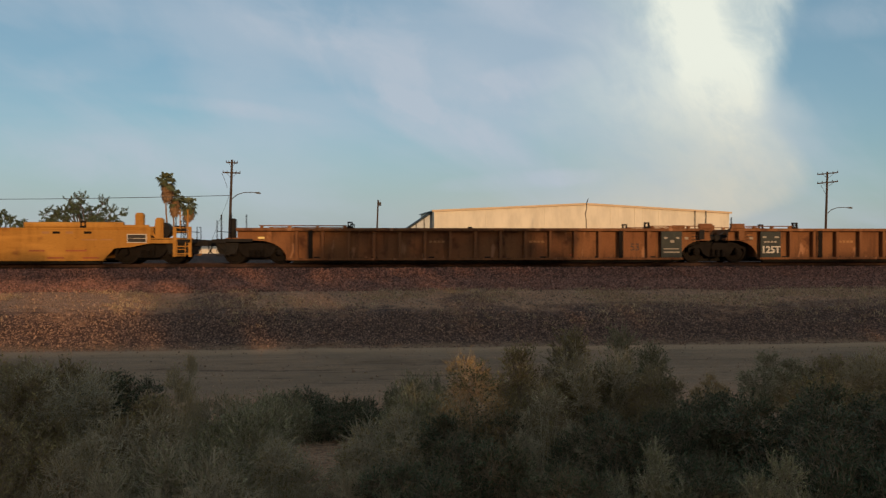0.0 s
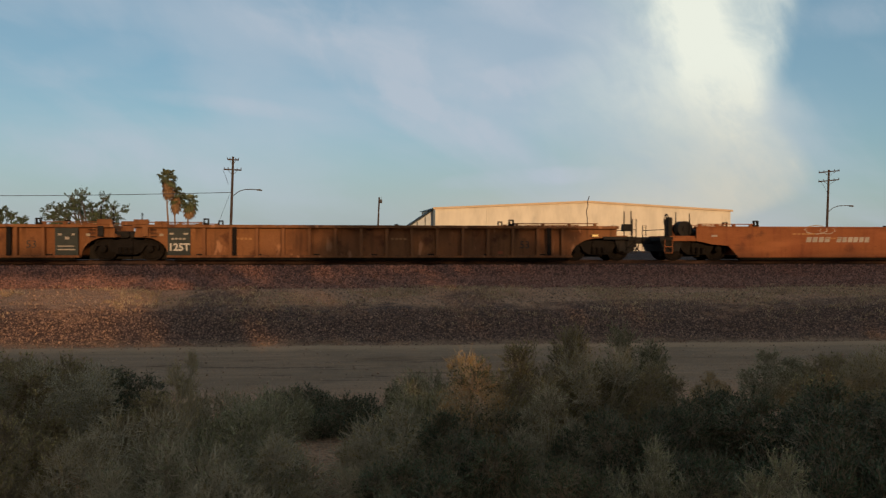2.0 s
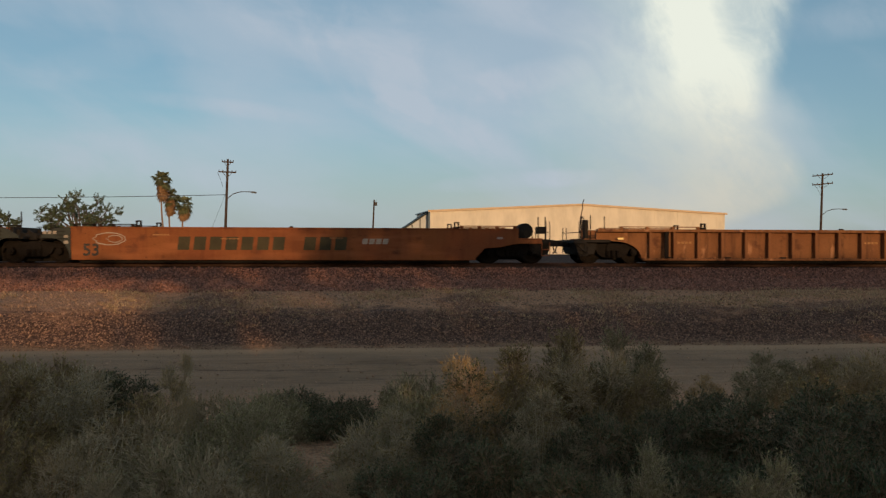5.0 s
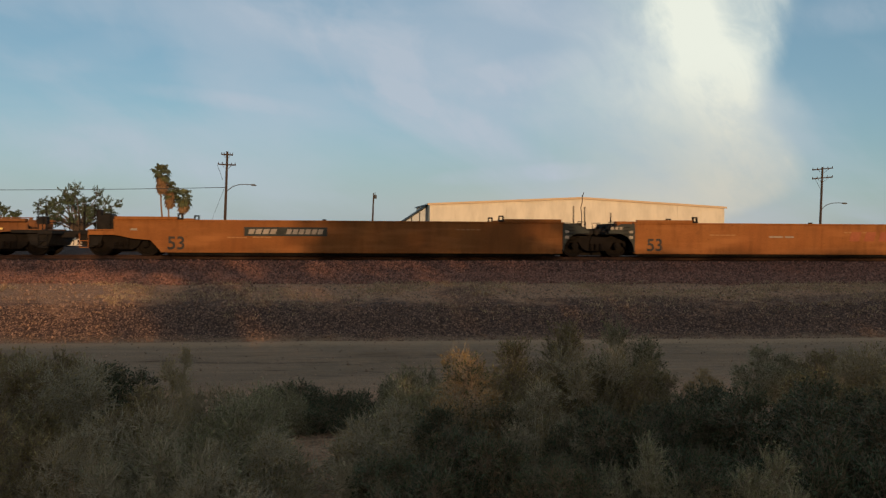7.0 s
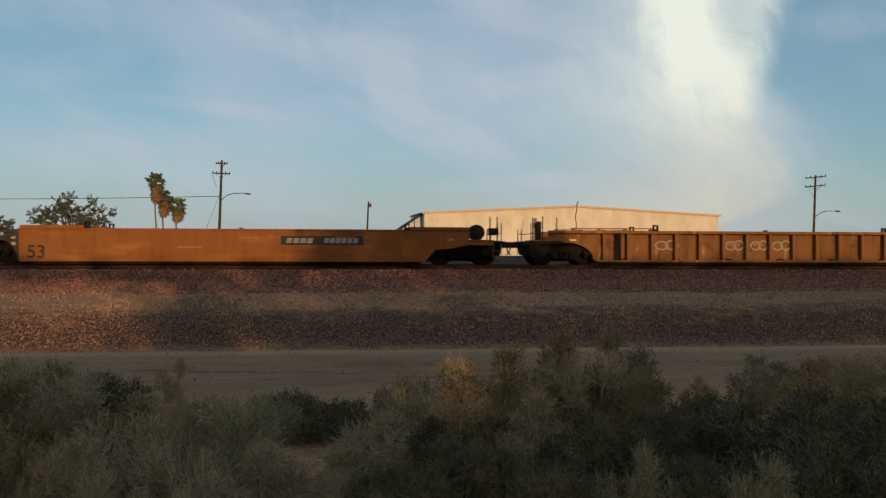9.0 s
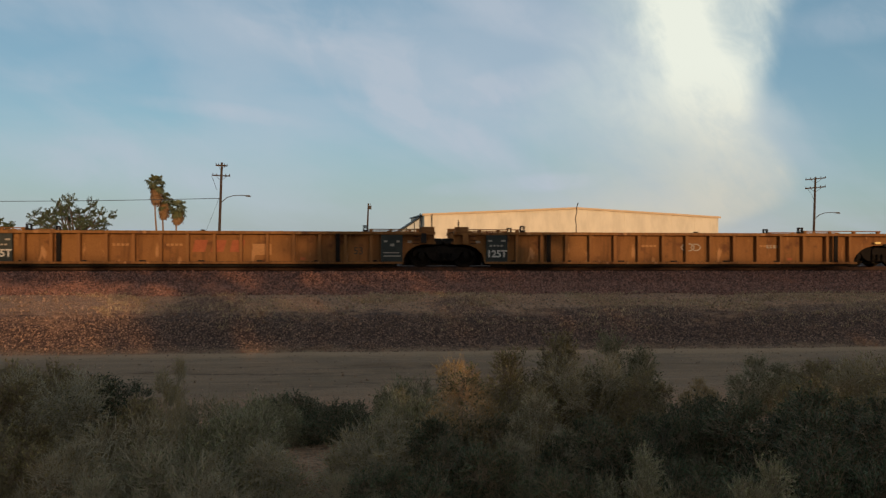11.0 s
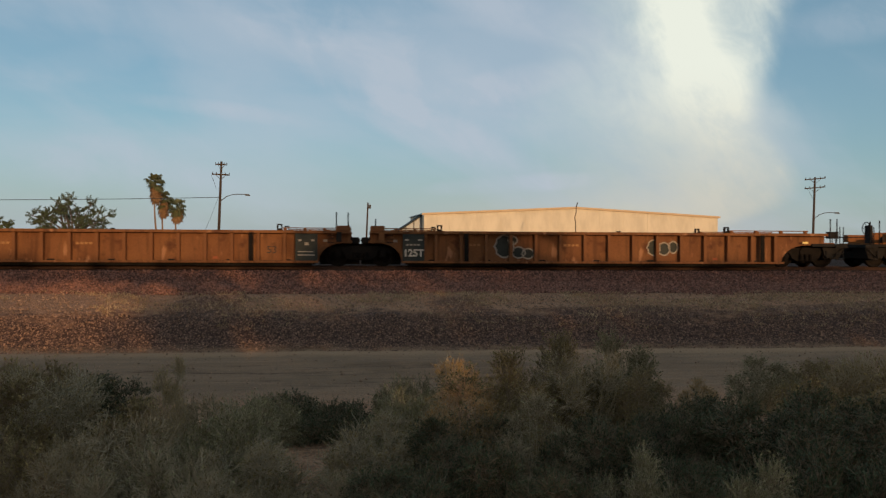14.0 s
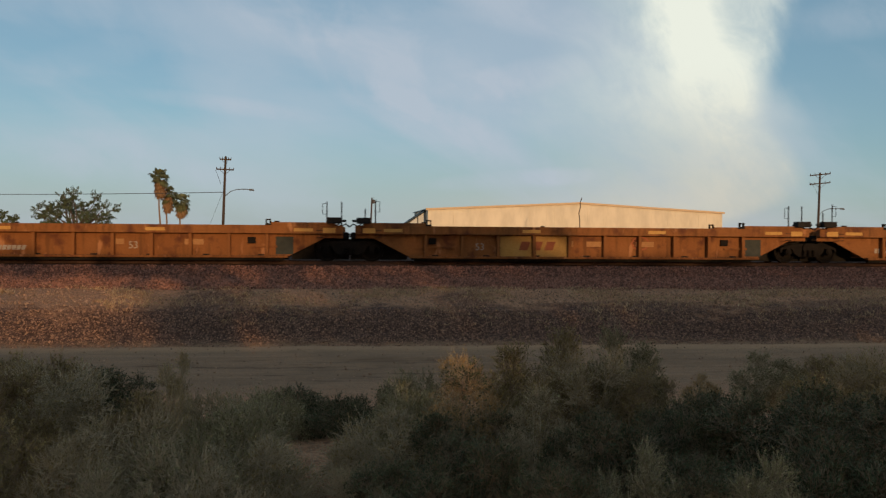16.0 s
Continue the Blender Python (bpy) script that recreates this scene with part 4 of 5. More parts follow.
def build_train():
    g = "well cars of the passing train"
    R, S, W = "rib", "smooth", "wide"
    # leading yellow unit
    u, n = well_unit(-31.2, -9.82, S, "AC", M_YELLOW, "faded yellow smooth-sided well car with end platform", g, 2.0)
    yellow_extras(u, n)
    # ribbed brown three-unit car
    u, n = well_unit(-9.82, 11.64, R, "CA", M_BROWN, "rusty brown ribbed well car, empty, coupled end", g)
    ribbed_marks(u, n, 0)
    u, n = well_unit(11.64, 31.30, R, "AA", M_BROWN, "rusty brown ribbed well car between shared trucks", g)
    ribbed_marks(u, n, 1)
    u, n = well_unit(31.30, 52.73, R, "AC", M_BROWN, "rusty brown ribbed well car with black stencilled number", g)
    ribbed_marks(u, n, 2)
    # smooth red-orange three-unit car
    u, n = well_unit(52.73, 74.51, S, "CA", M_RED, "red-orange smooth well car with faded white markings", g, 2.05)
    bars(word_spans(6.75, 7.85, 4, 0.22), 0.80, 1.02, M_GREYMARK, u, slant=0.05)
    bars(word_spans(8.1, 9.6, 6, 0.22), 0.80, 1.02, M_GREYMARK, u, slant=0.05)
    rings(7.2, 1.25, [(0, 0.08, 0.5, 0.2, 0.04), (0.5, 0.05, 0.35, 0.16, 0.03)], M_GREYMARK, u)
    smudges(u, n, 1, M_RED)
    u, n = well_unit(74.51, 94.17, S, "AA", M_RED, "red-orange smooth well car with black sign panel", g, 2.05)
    lettering("53", 0.66, 2.3, 0.52, M_BLACKMARK, u, bold=0.014)
    plate("sign_panel", 9.0, 11.75, 0.72, 1.28, M_BLACKMARK, u, d=0.006, label="black panel with slanted white logo shape")
    logo(u, 9.25, 11.45, 0.80, 1.20, M_WHITE, -SIDE_Y - 0.006)
    smudges(u, n, 2, M_RED)
    u, n = well_unit(94.17, 115.45, S, "AC", M_RED, "red-orange smooth well car with dark green graffiti", g, 2.05)
    lettering("53", 0.66, 2.3, 0.52, M_BLACKMARK, u, bold=0.014)
    rings(3.0, 0.98, [(0, 0, 0.62, 0.26, 0.04), (0.2, 0, 0.3, 0.15, 0.03)], M_GREYMARK, u)
    bars([(5.6 + 0.62 * i, 5.6 + 0.62 * i + 0.46) for i in range(11) if i != 7], 0.55, 1.08, M_GREENMARK, u, name="graffiti", slant=0.06)
    bars(word_spans(12.9, 14.0, 4, 0.22), 0.80, 1.02, M_GREYMARK, u, slant=0.05)
    smudges(u, n, 3, M_RED)
    # single ribbed car
    u, n = well_unit(115.45, 139.44, R, "CC", M_BROWN, "rusty brown ribbed single well car with coupled ends", g)
    ribbed_marks(u, n, 3)
    # smooth yellow-orange three-unit car
    u, n = well_unit(139.44, 160.95, S, "CA", M_ORANGE, "yellow-orange smooth well car with black number panel", g, 2.12)
    lettering("53", 0.72, 4.35, 0.50, M_BLACKMARK, u, bold=0.014)
    plate("number_panel", 7.0, 10.3, 0.82, 1.18, M_PANEL, u, d=0.006, label="dark panel with pale painted bars")
    bars(word_spans(7.15, 8.3, 4, 0.22), 0.90, 1.10, M_GREYMARK, u, -SIDE_Y - 0.006, slant=0.06)
    bars(word_spans(8.65, 10.15, 6, 0.22), 0.90, 1.10, M_GREYMARK, u, -SIDE_Y - 0.006, slant=0.06)
    smudges(u, n, 4, M_ORANGE)
    u, n = well_unit(160.95, 180.47, S, "AA", M_ORANGE, "yellow-orange smooth well car with faded red logo", g, 2.12)
    lettering("53", 0.72, 2.4, 0.50, M_BLACKMARK, u, bold=0.014)
    logo(u, 10.9, 12.9, 0.72, 1.12, M_REDMARK, -SIDE_Y - 0.002)
    bars([(7.4, 8.0), (8.1, 8.5)], 0.86, 0.92, M_GREYMARK, u)
    smudges(u, n, 5, M_ORANGE)
    u, n = well_unit(180.47, 201.66, S, "AC", M_ORANGE, "yellow-orange smooth well car, shaded coupled end", g, 2.12)
    lettering("53", 0.72, 2.2, 0.50, M_BLACKMARK, u, bold=0.014)
    plate("number_panel", 11.6, 14.9, 0.82, 1.18, M_PANEL, u, d=0.006, label="dark panel with pale painted bars")
    bars(word_spans(11.8, 12.9, 4, 0.22), 0.90, 1.10, M_GREYMARK, u, -SIDE_Y - 0.006, slant=0.06)
    bars(word_spans(13.3, 14.7, 6, 0.22), 0.90, 1.10, M_GREYMARK, u, -SIDE_Y - 0.006, slant=0.06)
    smudges(u, n, 6, M_ORANGE)
    # ribbed ochre three-unit car
    u, n = well_unit(201.66, 223.05, R, "CA", M_TAN, "dusty ochre ribbed well car with pale graffiti", g)
    for x, w in ((6.5, 0.9), (9.5, 0.75), (10.6, 0.7), (11.6, 0.75)):
        rings(x, 0.85, [(-w / 4, 0, w / 3, 0.2, 0.06), (w / 4, 0.02, w / 3, 0.22, 0.06)], M_GREYMARK, u, RIB_Y)
    ribbed_marks(u, n, 4)
    u, n = well_unit(223.05, 242.55, R, "AA", M_TAN, "dusty ochre ribbed well car with faded red logo", g)
    logo(u, 9.3, 11.5, 0.62, 1.10, M_REDMARK, RIB_Y)
    plate("patch", 11.75, 12.5, 0.50, 0.95, M_FADE, u, RIB_Y, 0.006)
    ribbed_marks(u, n, 5)
    u, n = well_unit(242.55, 263.76, R, "AC", M_TAN, "dusty ochre ribbed well car with reflector and pale letters", g)
    bars(word_spans(13.9, 14.5, 4, 0.25), 0.82, 0.96, M_GREYMARK, u, RIB_Y)
    rings(10.4, 0.85, [(0, 0, 0.3, 0.18, 0.05), (0.35, 0, 0.22, 0.16, 0.05)], M_GREYMARK, u, RIB_Y)
    ribbed_marks(u, n, 6)
    # ribbed brown-orange three-unit car
    u, n = well_unit(263.76, 285.16, R, "CA", M_TAN, "brown-ochre ribbed well car with platform end", g)
    bars(word_spans(6.5, 7.1, 4, 0.25), 0.82, 0.96, M_GREYMARK, u, RIB_Y)
    ribbed_marks(u, n, 7)
    u, n = well_unit(285.16, 304.75, R, "AA", M_BROWN, "rusty brown-orange ribbed well car between shared trucks", g)
    ribbed_marks(u, n, 8)
    u, n = well_unit(304.75, 326.11, R, "AC", M_BROWN, "rusty brown-orange ribbed well car with bubble graffiti", g)
    rings(6.2, 0.8, [(-0.25, 0.05, 0.42, 0.50, 0.07), (0.1, 0.3, 0.22, 0.2, 0.06), (0.35, -0.2, 0.3, 0.26, 0.06), (0.75, -0.25, 0.28, 0.24, 0.06)], M_GREYMARK, u, RIB_Y, M_PANEL)
    rings(12.7, 0.82, [(-0.35, 0, 0.3, 0.36, 0.06), (0.1, -0.05, 0.28, 0.3, 0.06), (0.5, 0.02, 0.22, 0.28, 0.06)], M_GREYMARK, u, RIB_Y, M_PANEL)
    ribbed_marks(u, n, 9)
    # wide-ribbed ochre car
    u, n = well_unit(326.11, 347.73, W, "CA", M_OCHRE, "deep ochre wide-ribbed well car with heavy top chord", g, 2.45)
    bars(word_spans(6.8, 7.6, 4, 0.22), 0.42, 0.60, M_WHITE, u, RIB_Y, slant=0.05)
    bars(word_spans(7.9, 9.0, 6, 0.22), 0.42, 0.60, M_GREYMARK, u, RIB_Y, slant=0.05)
    lettering("53", 0.40, bay(u, 13.1), 0.62, M_GREYMARK, u, RIB_Y)
    wide_marks(u, n, 1)
    u, n = well_unit(347.73, 367.47, W, "AA", M_OCHRE, "deep ochre wide-ribbed well car with yellow patch panels", g, 2.45)
    for x in (bay(u, 6.7), bay(u, 8.2)):
        plate("patch_panel", x - 0.67, x + 0.67, 0.24, 1.08, M_PATCH, u, RIB_Y, 0.008, "fresh yellow patch panel")
    logo(u, 6.95, 8.55, 0.50, 0.86, M_REDMARK, RIB_Y - 0.012)
    lettering("53", 0.40, bay(u, 4.8), 0.62, M_GREYMARK, u, RIB_Y)
    rings(12.2, 0.66, [(0, 0.15, 0.4, 0.3, 0.07)], M_REDMARK, u, RIB_Y)
    wide_marks(u, n, 2)
    u, n = well_unit(367.47, 388.9, W, "AC", M_OCHRE, "deep ochre wide-ribbed well car with slanted end openings", g, 2.45)
    bars(word_spans(2.9, 3.5, 4, 0.25), 0.45, 0.65, M_GREYMARK, u, RIB_Y)
    wide_marks(u, n, 3)


def logo(u, x0, x1, z0, z1, material, y):
    """A plain painted emblem: slanted blocks in a row."""
    w = (x1 - x0) / 3
    for i in range(3):
        a = x0 + i * w
        bars([(a + w * 0.10, a + w * 0.78)], z0, z1, material, u, y, "emblem_block", 0.12)


def smudges(u, n, seed, paint):
    """Scuffs, paint-outs and bolted plates along a smooth side."""
    r = random.Random(seed)
    for _ in range(3):
        x, z = r.uniform(4.5, n - 5), r.uniform(0.7, 1.2)
        bars(word_spans(x, x + r.uniform(0.5, 1.2), 5, 0.2), z, z + 0.05, M_FADE, u, name="faded_stencil")
    for x in (n * 0.27, n * 0.5, n * 0.73):      # welded seams of the side sheets
        plate("seam", x - 0.012, x + 0.012, SILL_Z + 0.04, TOP_Z - 0.08, paint, u, d=0.006)
    plate("top_clip", n * 0.47, n * 0.47 + 0.14, TOP_Z, TOP_Z + 0.05, M_BLACK, u, -SIDE_Y + 0.1, 0.12)


def ribbed_marks(u, n, seed):
    r = random.Random(seed + 40)
    if seed in (1, 2, 5, 8, 0, 7):
        x = n - 3.35 if seed != 2 else n - 4.95
        lettering("53", 0.42, bay(u, x), 0.66, M_BLACKMARK, u, RIB_Y)
    for _ in range(2):
        x = 5 + int(r.uniform(0, n - 11))
        x = bay(u, x)
        bars(word_spans(x - 0.34, x + 0.34, 4, 0.3), 0.86, 0.95, M_FADE, u, RIB_Y)
    bars([(n * 0.7, n * 0.7 + 0.2)], 0.30, 0.40, M_REDMARK, u, RIB_Y)
    plate("top_clip", n * 0.5, n * 0.5 + 0.16, TOP_Z, TOP_Z + 0.05, M_BLACK, u, -SIDE_Y + 0.1, 0.12)
    plate("post_cover", 4.25, 4.42, SILL_Z + 0.03, TOP_Z - 0.1, M_TRUCK, u, -SIDE_Y - 0.02, 0.06)
    plate("post_cover", n - 4.42, n - 4.25, SILL_Z + 0.03, TOP_Z - 0.1, M_TRUCK, u, -SIDE_Y - 0.02, 0.06)


def wide_marks(u, n, seed):
    r = random.Random(seed + 90)
    for x in (1.4, n * 0.36, n * 0.63, n - 2.2):
        bars([(x, x + 0.75)], TOP_Z - 0.25, TOP_Z - 0.12, M_PATCH, u, -SIDE_Y - 0.07, name="yellow_patch")
    for x in (3.4, n - 3.9):
        plate("latch_plate", x - 0.16, x + 0.16, 0.72, 0.98, M_TRUCK, u, RIB_Y, 0.08)
        bm = bm_new()
        box(bm, x, x + 1.0, RIB_Y - 0.09, RIB_Y - 0.03, 0.56, 0.64)
        part("lever_bar", bm, M_OCHRE, u)
    plate("dark_panel", n - 2.95, n - 2.25, 0.28, 1.0, M_PANEL, u, RIB_Y, 0.006)
    for i in range(3):
        x = 5.0 + r.uniform(0, n - 11)
        bars([(x, x + r.uniform(0.4, 0.8))], 0.66, 0.88, M_FADE, u, RIB_Y, name="faded_patch")
    plate("top_clip", n * 0.4, n * 0.4 + 0.14, TOP_Z, TOP_Z + 0.05, M_BLACK, u, -SIDE_Y + 0.1, 0.12)


def yellow_extras(u, n):
    """Sign, louvred box and posts of the yellow unit's platform end."""
    plate("sign_panel", n - 9.1, n - 7.8, 0.78, 1.16, M_BLACKMARK, u, d=0.006, label="black and white sign panel")
    rings(n - 8.15, 0.97, [(0, 0, 0.22, 0.13, 0.06)], M_WHITE, u, -SIDE_Y - 0.008)
    bars([(n - 8.95, n - 8.72), (n - 8.62, n - 8.5)], 0.86, 1.08, M_WHITE, u, -SIDE_Y - 0.006)
    bm = bm_new()
    box(bm, n - 6.8, n - 3.0, -SIDE_Y - 0.02, -SIDE_Y + 0.25, TOP_Z, TOP_Z + 0.22)
    bmesh.ops.bevel(bm, geom=bm.edges[:], offset=0.04, segments=1, affect="EDGES")
    part("roof_box", bm, M_YELLOW, u)
    for x, z0, h in ((n - 2.62, TOP_Z - 0.1, 0.60), (n - 1.85, 0.98, 0.40)):
        bm = bm_new()
        box(bm, x, x + 0.32, -1.3, -0.95, z0, TOP_Z + h)
        bmesh.ops.bevel(bm, geom=bm.edges[:], offset=0.05, segments=2, affect="EDGES")
        part("upright_box", bm, M_YELLOW, u)
    plate("louvre_frame", n - 2.86, n - 2.10, 0.86, 1.21, M_WHITE, u, d=0.02, label="white framed dark louvre")
    for k in range(2):
        plate("louvre", n - 2.82, n - 2.14, 0.89 + k * 0.155, 1.025 + k * 0.155, M_BLACKMARK, u, -SIDE_Y - 0.02, 0.01)
    for k, x in enumerate((n - 6.1, n - 5.7, n - 5.2, n - 4.5)):
        plate("vent", x, x + 0.28, 1.22, 1.31, M_TRUCK if k % 2 else M_FADE, u, d=0.012)
    for x, w in ((n - 5.9, 0.62), (n - 4.55, 0.62)):
        plate("jacking_pad", x, x + w, SILL_Z + 0.04, SILL_Z + 0.10, M_REDMARK, u, d=0.03)
    bars([(n - 4.6, n - 4.0), (n - 3.9, n - 3.4)], 0.96, 1.01, M_FADE, u, name="faded_patch")
    bars([(n - 6.6, n - 6.0), (n - 5.2, n - 4.4)], 0.52, 0.58, M_REDMARK, u, name="faded_patch")
    for x in (n - 1.05, n - 0.45):
        bm = bm_new()
        box(bm, x - 0.06, x + 0.06, -1.42, -1.34, 0.3, 1.5)
        part("ladder_post", bm, M_YELLOW, u)
    for z in (0.42, 0.72, 1.0, 1.3, 1.46):
        bm = bm_new()
        box(bm, n - 1.05, n - 0.45, -1.41, -1.36, z - 0.02, z + 0.02)
        part("ladder_rung", bm, M_YELLOW, u)
    for x in (n - 0.85, n - 0.55):
        rod(u, [(x, -1.3, 1.4), (x, -1.3, 2.2)], 0.03, M_YELLOW, "end_post")

# ---- beyond the railway ----
def build_warehouse():
    d, turn = 108.0, 9.0
    w, depth, eave, peak = 42.8, 14.0, 6.26, 7.36
    hall = tagged(new("warehouse"), "cream sheet-metal warehouse with low gable, lit by evening sun", "warehouse")
    hall.matrix_world = pose(-1.2, d, 0, 0, 0, turn)
    bm = bm_new()
    prism(bm, [(0, 0), (w, 0), (w, eave), (w / 2, peak), (0, eave)], 0, 0.25)
    part("front_wall", bm, M_SHEET, hall)
    bm = bm_new()
    prism(bm, [(0, 0), (w, 0), (w, eave), (w / 2, peak), (0, eave)], depth - 0.25, depth)
    part("back_wall", bm, M_SHEET, hall)
    for x in (0.0, w - 0.25):
        bm = bm_new()
        box(bm, x, x + 0.25, 0.25, depth - 0.25, 0, eave - 0.02)
        part("side_wall", bm, M_SHEET, hall)
    for a, b, za, zb in ((-0.25, w / 2, eave - 0.01, peak + 0.0), (w / 2, w + 0.25, peak, eave - 0.01)):
        bm = bm_new()
        prism(bm, [(a, za), (b, zb), (b, zb + 0.12), (a, za + 0.12)], -0.12, depth + 0.2)
        part("roof", bm, M_ROOF, hall)
    for a, b, za, zb in ((-0.3, w / 2, eave - 0.12, peak - 0.11), (w / 2, w + 0.3, peak - 0.11, eave - 0.12)):
        bm = bm_new()
        prism(bm, [(a, za), (b, zb), (b, zb + 0.27), (a, za + 0.27)], -0.2, -0.125)
        part("rake_trim", bm, M_TRIM, hall)
    n = 36
    for i in range(1, n):
        x = w * i / n
        top = eave + (peak - eave) * (1 - abs(2 * x / w - 1)) - 0.14
        bm = bm_new()
        prism(bm, [(x - 0.05, 0), (x + 0.05, 0), (x + 0.05, top), (x - 0.05, top)], -0.012 if i % 3 else -0.03, 0.0)
        part("wall_rib", bm, M_SHEET, hall)
    # lean-to with a steep roof at one end, set back; its grey-blue colour stands for the shaded side wall
    bm = bm_new()
    prism(bm, [(-6.2, 0), (0, 0), (0, eave - 0.25), (-6.2, eave - 4.4)], 2.0, 6)
    part("lean_to", bm, M_ROOF, hall, "lean-to coloured grey-blue for the shaded warehouse side")
    bm = bm_new()
    prism(bm, [(-6.5, eave - 4.55), (0, eave - 0.2), (0, eave - 0.02), (-6.5, eave - 4.35)], 1.8, 6.2)
    part("lean_to_roof", bm, M_PANEL, hall, "dark roof edge")
    for x in (-2.2, -1.1):
        bm = bm_new()
        box(bm, x - 0.05, x + 0.05, 1.9, 2.0, 0, eave - 0.3 + x * 0.67)
        part("wall_rib", bm, M_PANEL, hall)


def utility_pole(x, y, top, lean, arms, lamp, label, twist=0.0):
    pole = tagged(new("utility_pole"), label, "utility pole")
    pole.matrix_world = pose(x, y, -0.3, 0, lean, twist)
    h = top + 0.3
    bm = bm_new()
    tube(bm, (0, 0, 0), (0, 0, h), 0.17, 0.12, 12)
    part("shaft", bm, M_WOOD, pole)
    for z, half, tilt in arms:
        bm = bm_new()
        v = box(bm, -half, half, -0.17, -0.06, h - z - 0.07, h - z + 0.07)
        for q in v:
            q.co.z += q.co.x * tilt
        for s in (-0.95, -0.5, 0.5, 0.95):
            tube(bm, (s * half, -0.115, h - z + 0.06 + s * half * tilt), (s * half, -0.115, h - z + 0.24 + s * half * tilt), 0.05, 0.035, 6)
        part("crossarm", bm, M_WOOD, pole)
        rod(pole, [(-half * 0.6, -0.12, h - z), (0, -0.12, h - z - 0.6), (half * 0.6, -0.12, h - z)], 0.025, M_GALV, "brace")
    if lamp:
        z, reach, rise = lamp
        pts = [(0.1, 0, h - z), (reach * 0.25, 0, h - z + rise * 0.62), (reach * 0.5, 0, h - z + rise * 0.92), (reach * 0.8, 0, h - z + rise), (reach, 0, h - z + rise * 0.97)]
        bm = bm_new()
        pipe(bm, pts, 0.045, 8)
        arm = part("lamp_arm", bm, M_GALV, pole)
        bm = bm_new()
        prism(bm, [(reach - 0.05, h - z + rise * 0.97 - 0.09), (reach + 0.45, h - z + rise * 0.97 - 0.13), (reach + 0.55, h - z + rise * 0.97 - 0.03), (reach + 0.35, h - z + rise * 0.97 + 0.08), (reach - 0.05, h - z + rise * 0.97 + 0.07)], -0.12, 0.12)
        part("lamp_head", bm, M_GALV, arm)
    return pole


def slack(name, a, b, sag, r, label, n=14):
    a, b = Vector(a), Vector(b)
    pts = []
    for i in range(n + 1):
        t = i / n
        p = a.lerp(b, t)
        p.z -= sag * 4 * t * (1 - t)
        pts.append(p)
    bm = bm_new()
    pipe(bm, pts, r, 5)
    ob = to_object(name, bm, M_WIRE)
    return tagged(ob, label, "cable")


def build_poles():
    utility_pole(-23.6, 88, 11.1, 1.9, ((0.35, 0.62, 0.0), (1.45, 0.95, 0.0)), (4.35, 2.7, 0.85), "weathered wooden utility pole with crossarms and street lamp", 8)
    utility_pole(49.2, 103, 11.1, 1.5, ((0.25, 1.25, 0.12), (1.4, 1.25, 0.12)), (5.4, 2.6, 0.85), "wooden utility pole with twin crossarms and street lamp", -10)
    p = utility_pole(-10.9, 130, 9.0, 2.2, (), None, "plain wooden pole with a small transformer")
    bm = bm_new()
    tube(bm, (0.32, 0, 8.35), (0.32, 0, 8.95), 0.2, n=12)
    part("transformer", bm, M_GALV, p)
    rod(p, [(0.3, 0, 9.0), (0.3, 0, 9.35)], 0.03, M_GALV, "insulator")
    utility_pole(-157, 300, 11.5, 0, ((0.4, 1.3, 0.05), (1.5, 1.3, 0.05)), None, "far wooden utility pole with crossarms")
    mast = tagged(new("thin_mast"), "thin bent metal mast in front of the warehouse", "mast")
    mast.matrix_world = pose(17.0, 95, 0)
    rod(mast, [(0, 0, 0), (0.02, 0, 4.6), (-0.1, 0, 5.4), (0.1, 0, 6.1), (0.05, 0, 6.6), (0.25, 0, 7.2)], 0.05, M_WOOD, "mast_tube")
    slack("overhead_cable", (-23.4, 87.9, 7.15), (-78, 101, 7.6), 0.25, 0.035, "thin dark overhead cable strung to the pole")
    slack("guy_wire", (-23.5, 88, 7.2), (-27.0, 90, 0.0), 0.1, 0.015, "thin guy wire of the utility pole")
    slack("service_drop", (-24.3, 87.8, 9.6), (-23.7, 87.8, 8.0), -0.12, 0.02, "short slack wire hanging from the crossarm")
    slack("service_drop", (48.3, 102.8, 9.7), (49.2, 102.8, 8.2), -0.12, 0.02, "short slack wire hanging from the crossarm")


def quad_leaf(verts, faces, c, along, across):
    k = len(verts)
    verts += [tuple(c - across * 0.5), tuple(c + along * 0.5 - across * 0.1), tuple(c + across * 0.5 + along * 0.1), tuple(c - along * 0.5 + across * 0.1)]
    faces.append((k, k + 1, k + 2, k + 3))


def rand_dir(r):
    while True:
        v = Vector((r.uniform(-1, 1), r.uniform(-1, 1), r.uniform(-1, 1)))
        if 0.05 < v.length < 1:
            return v.normalized()


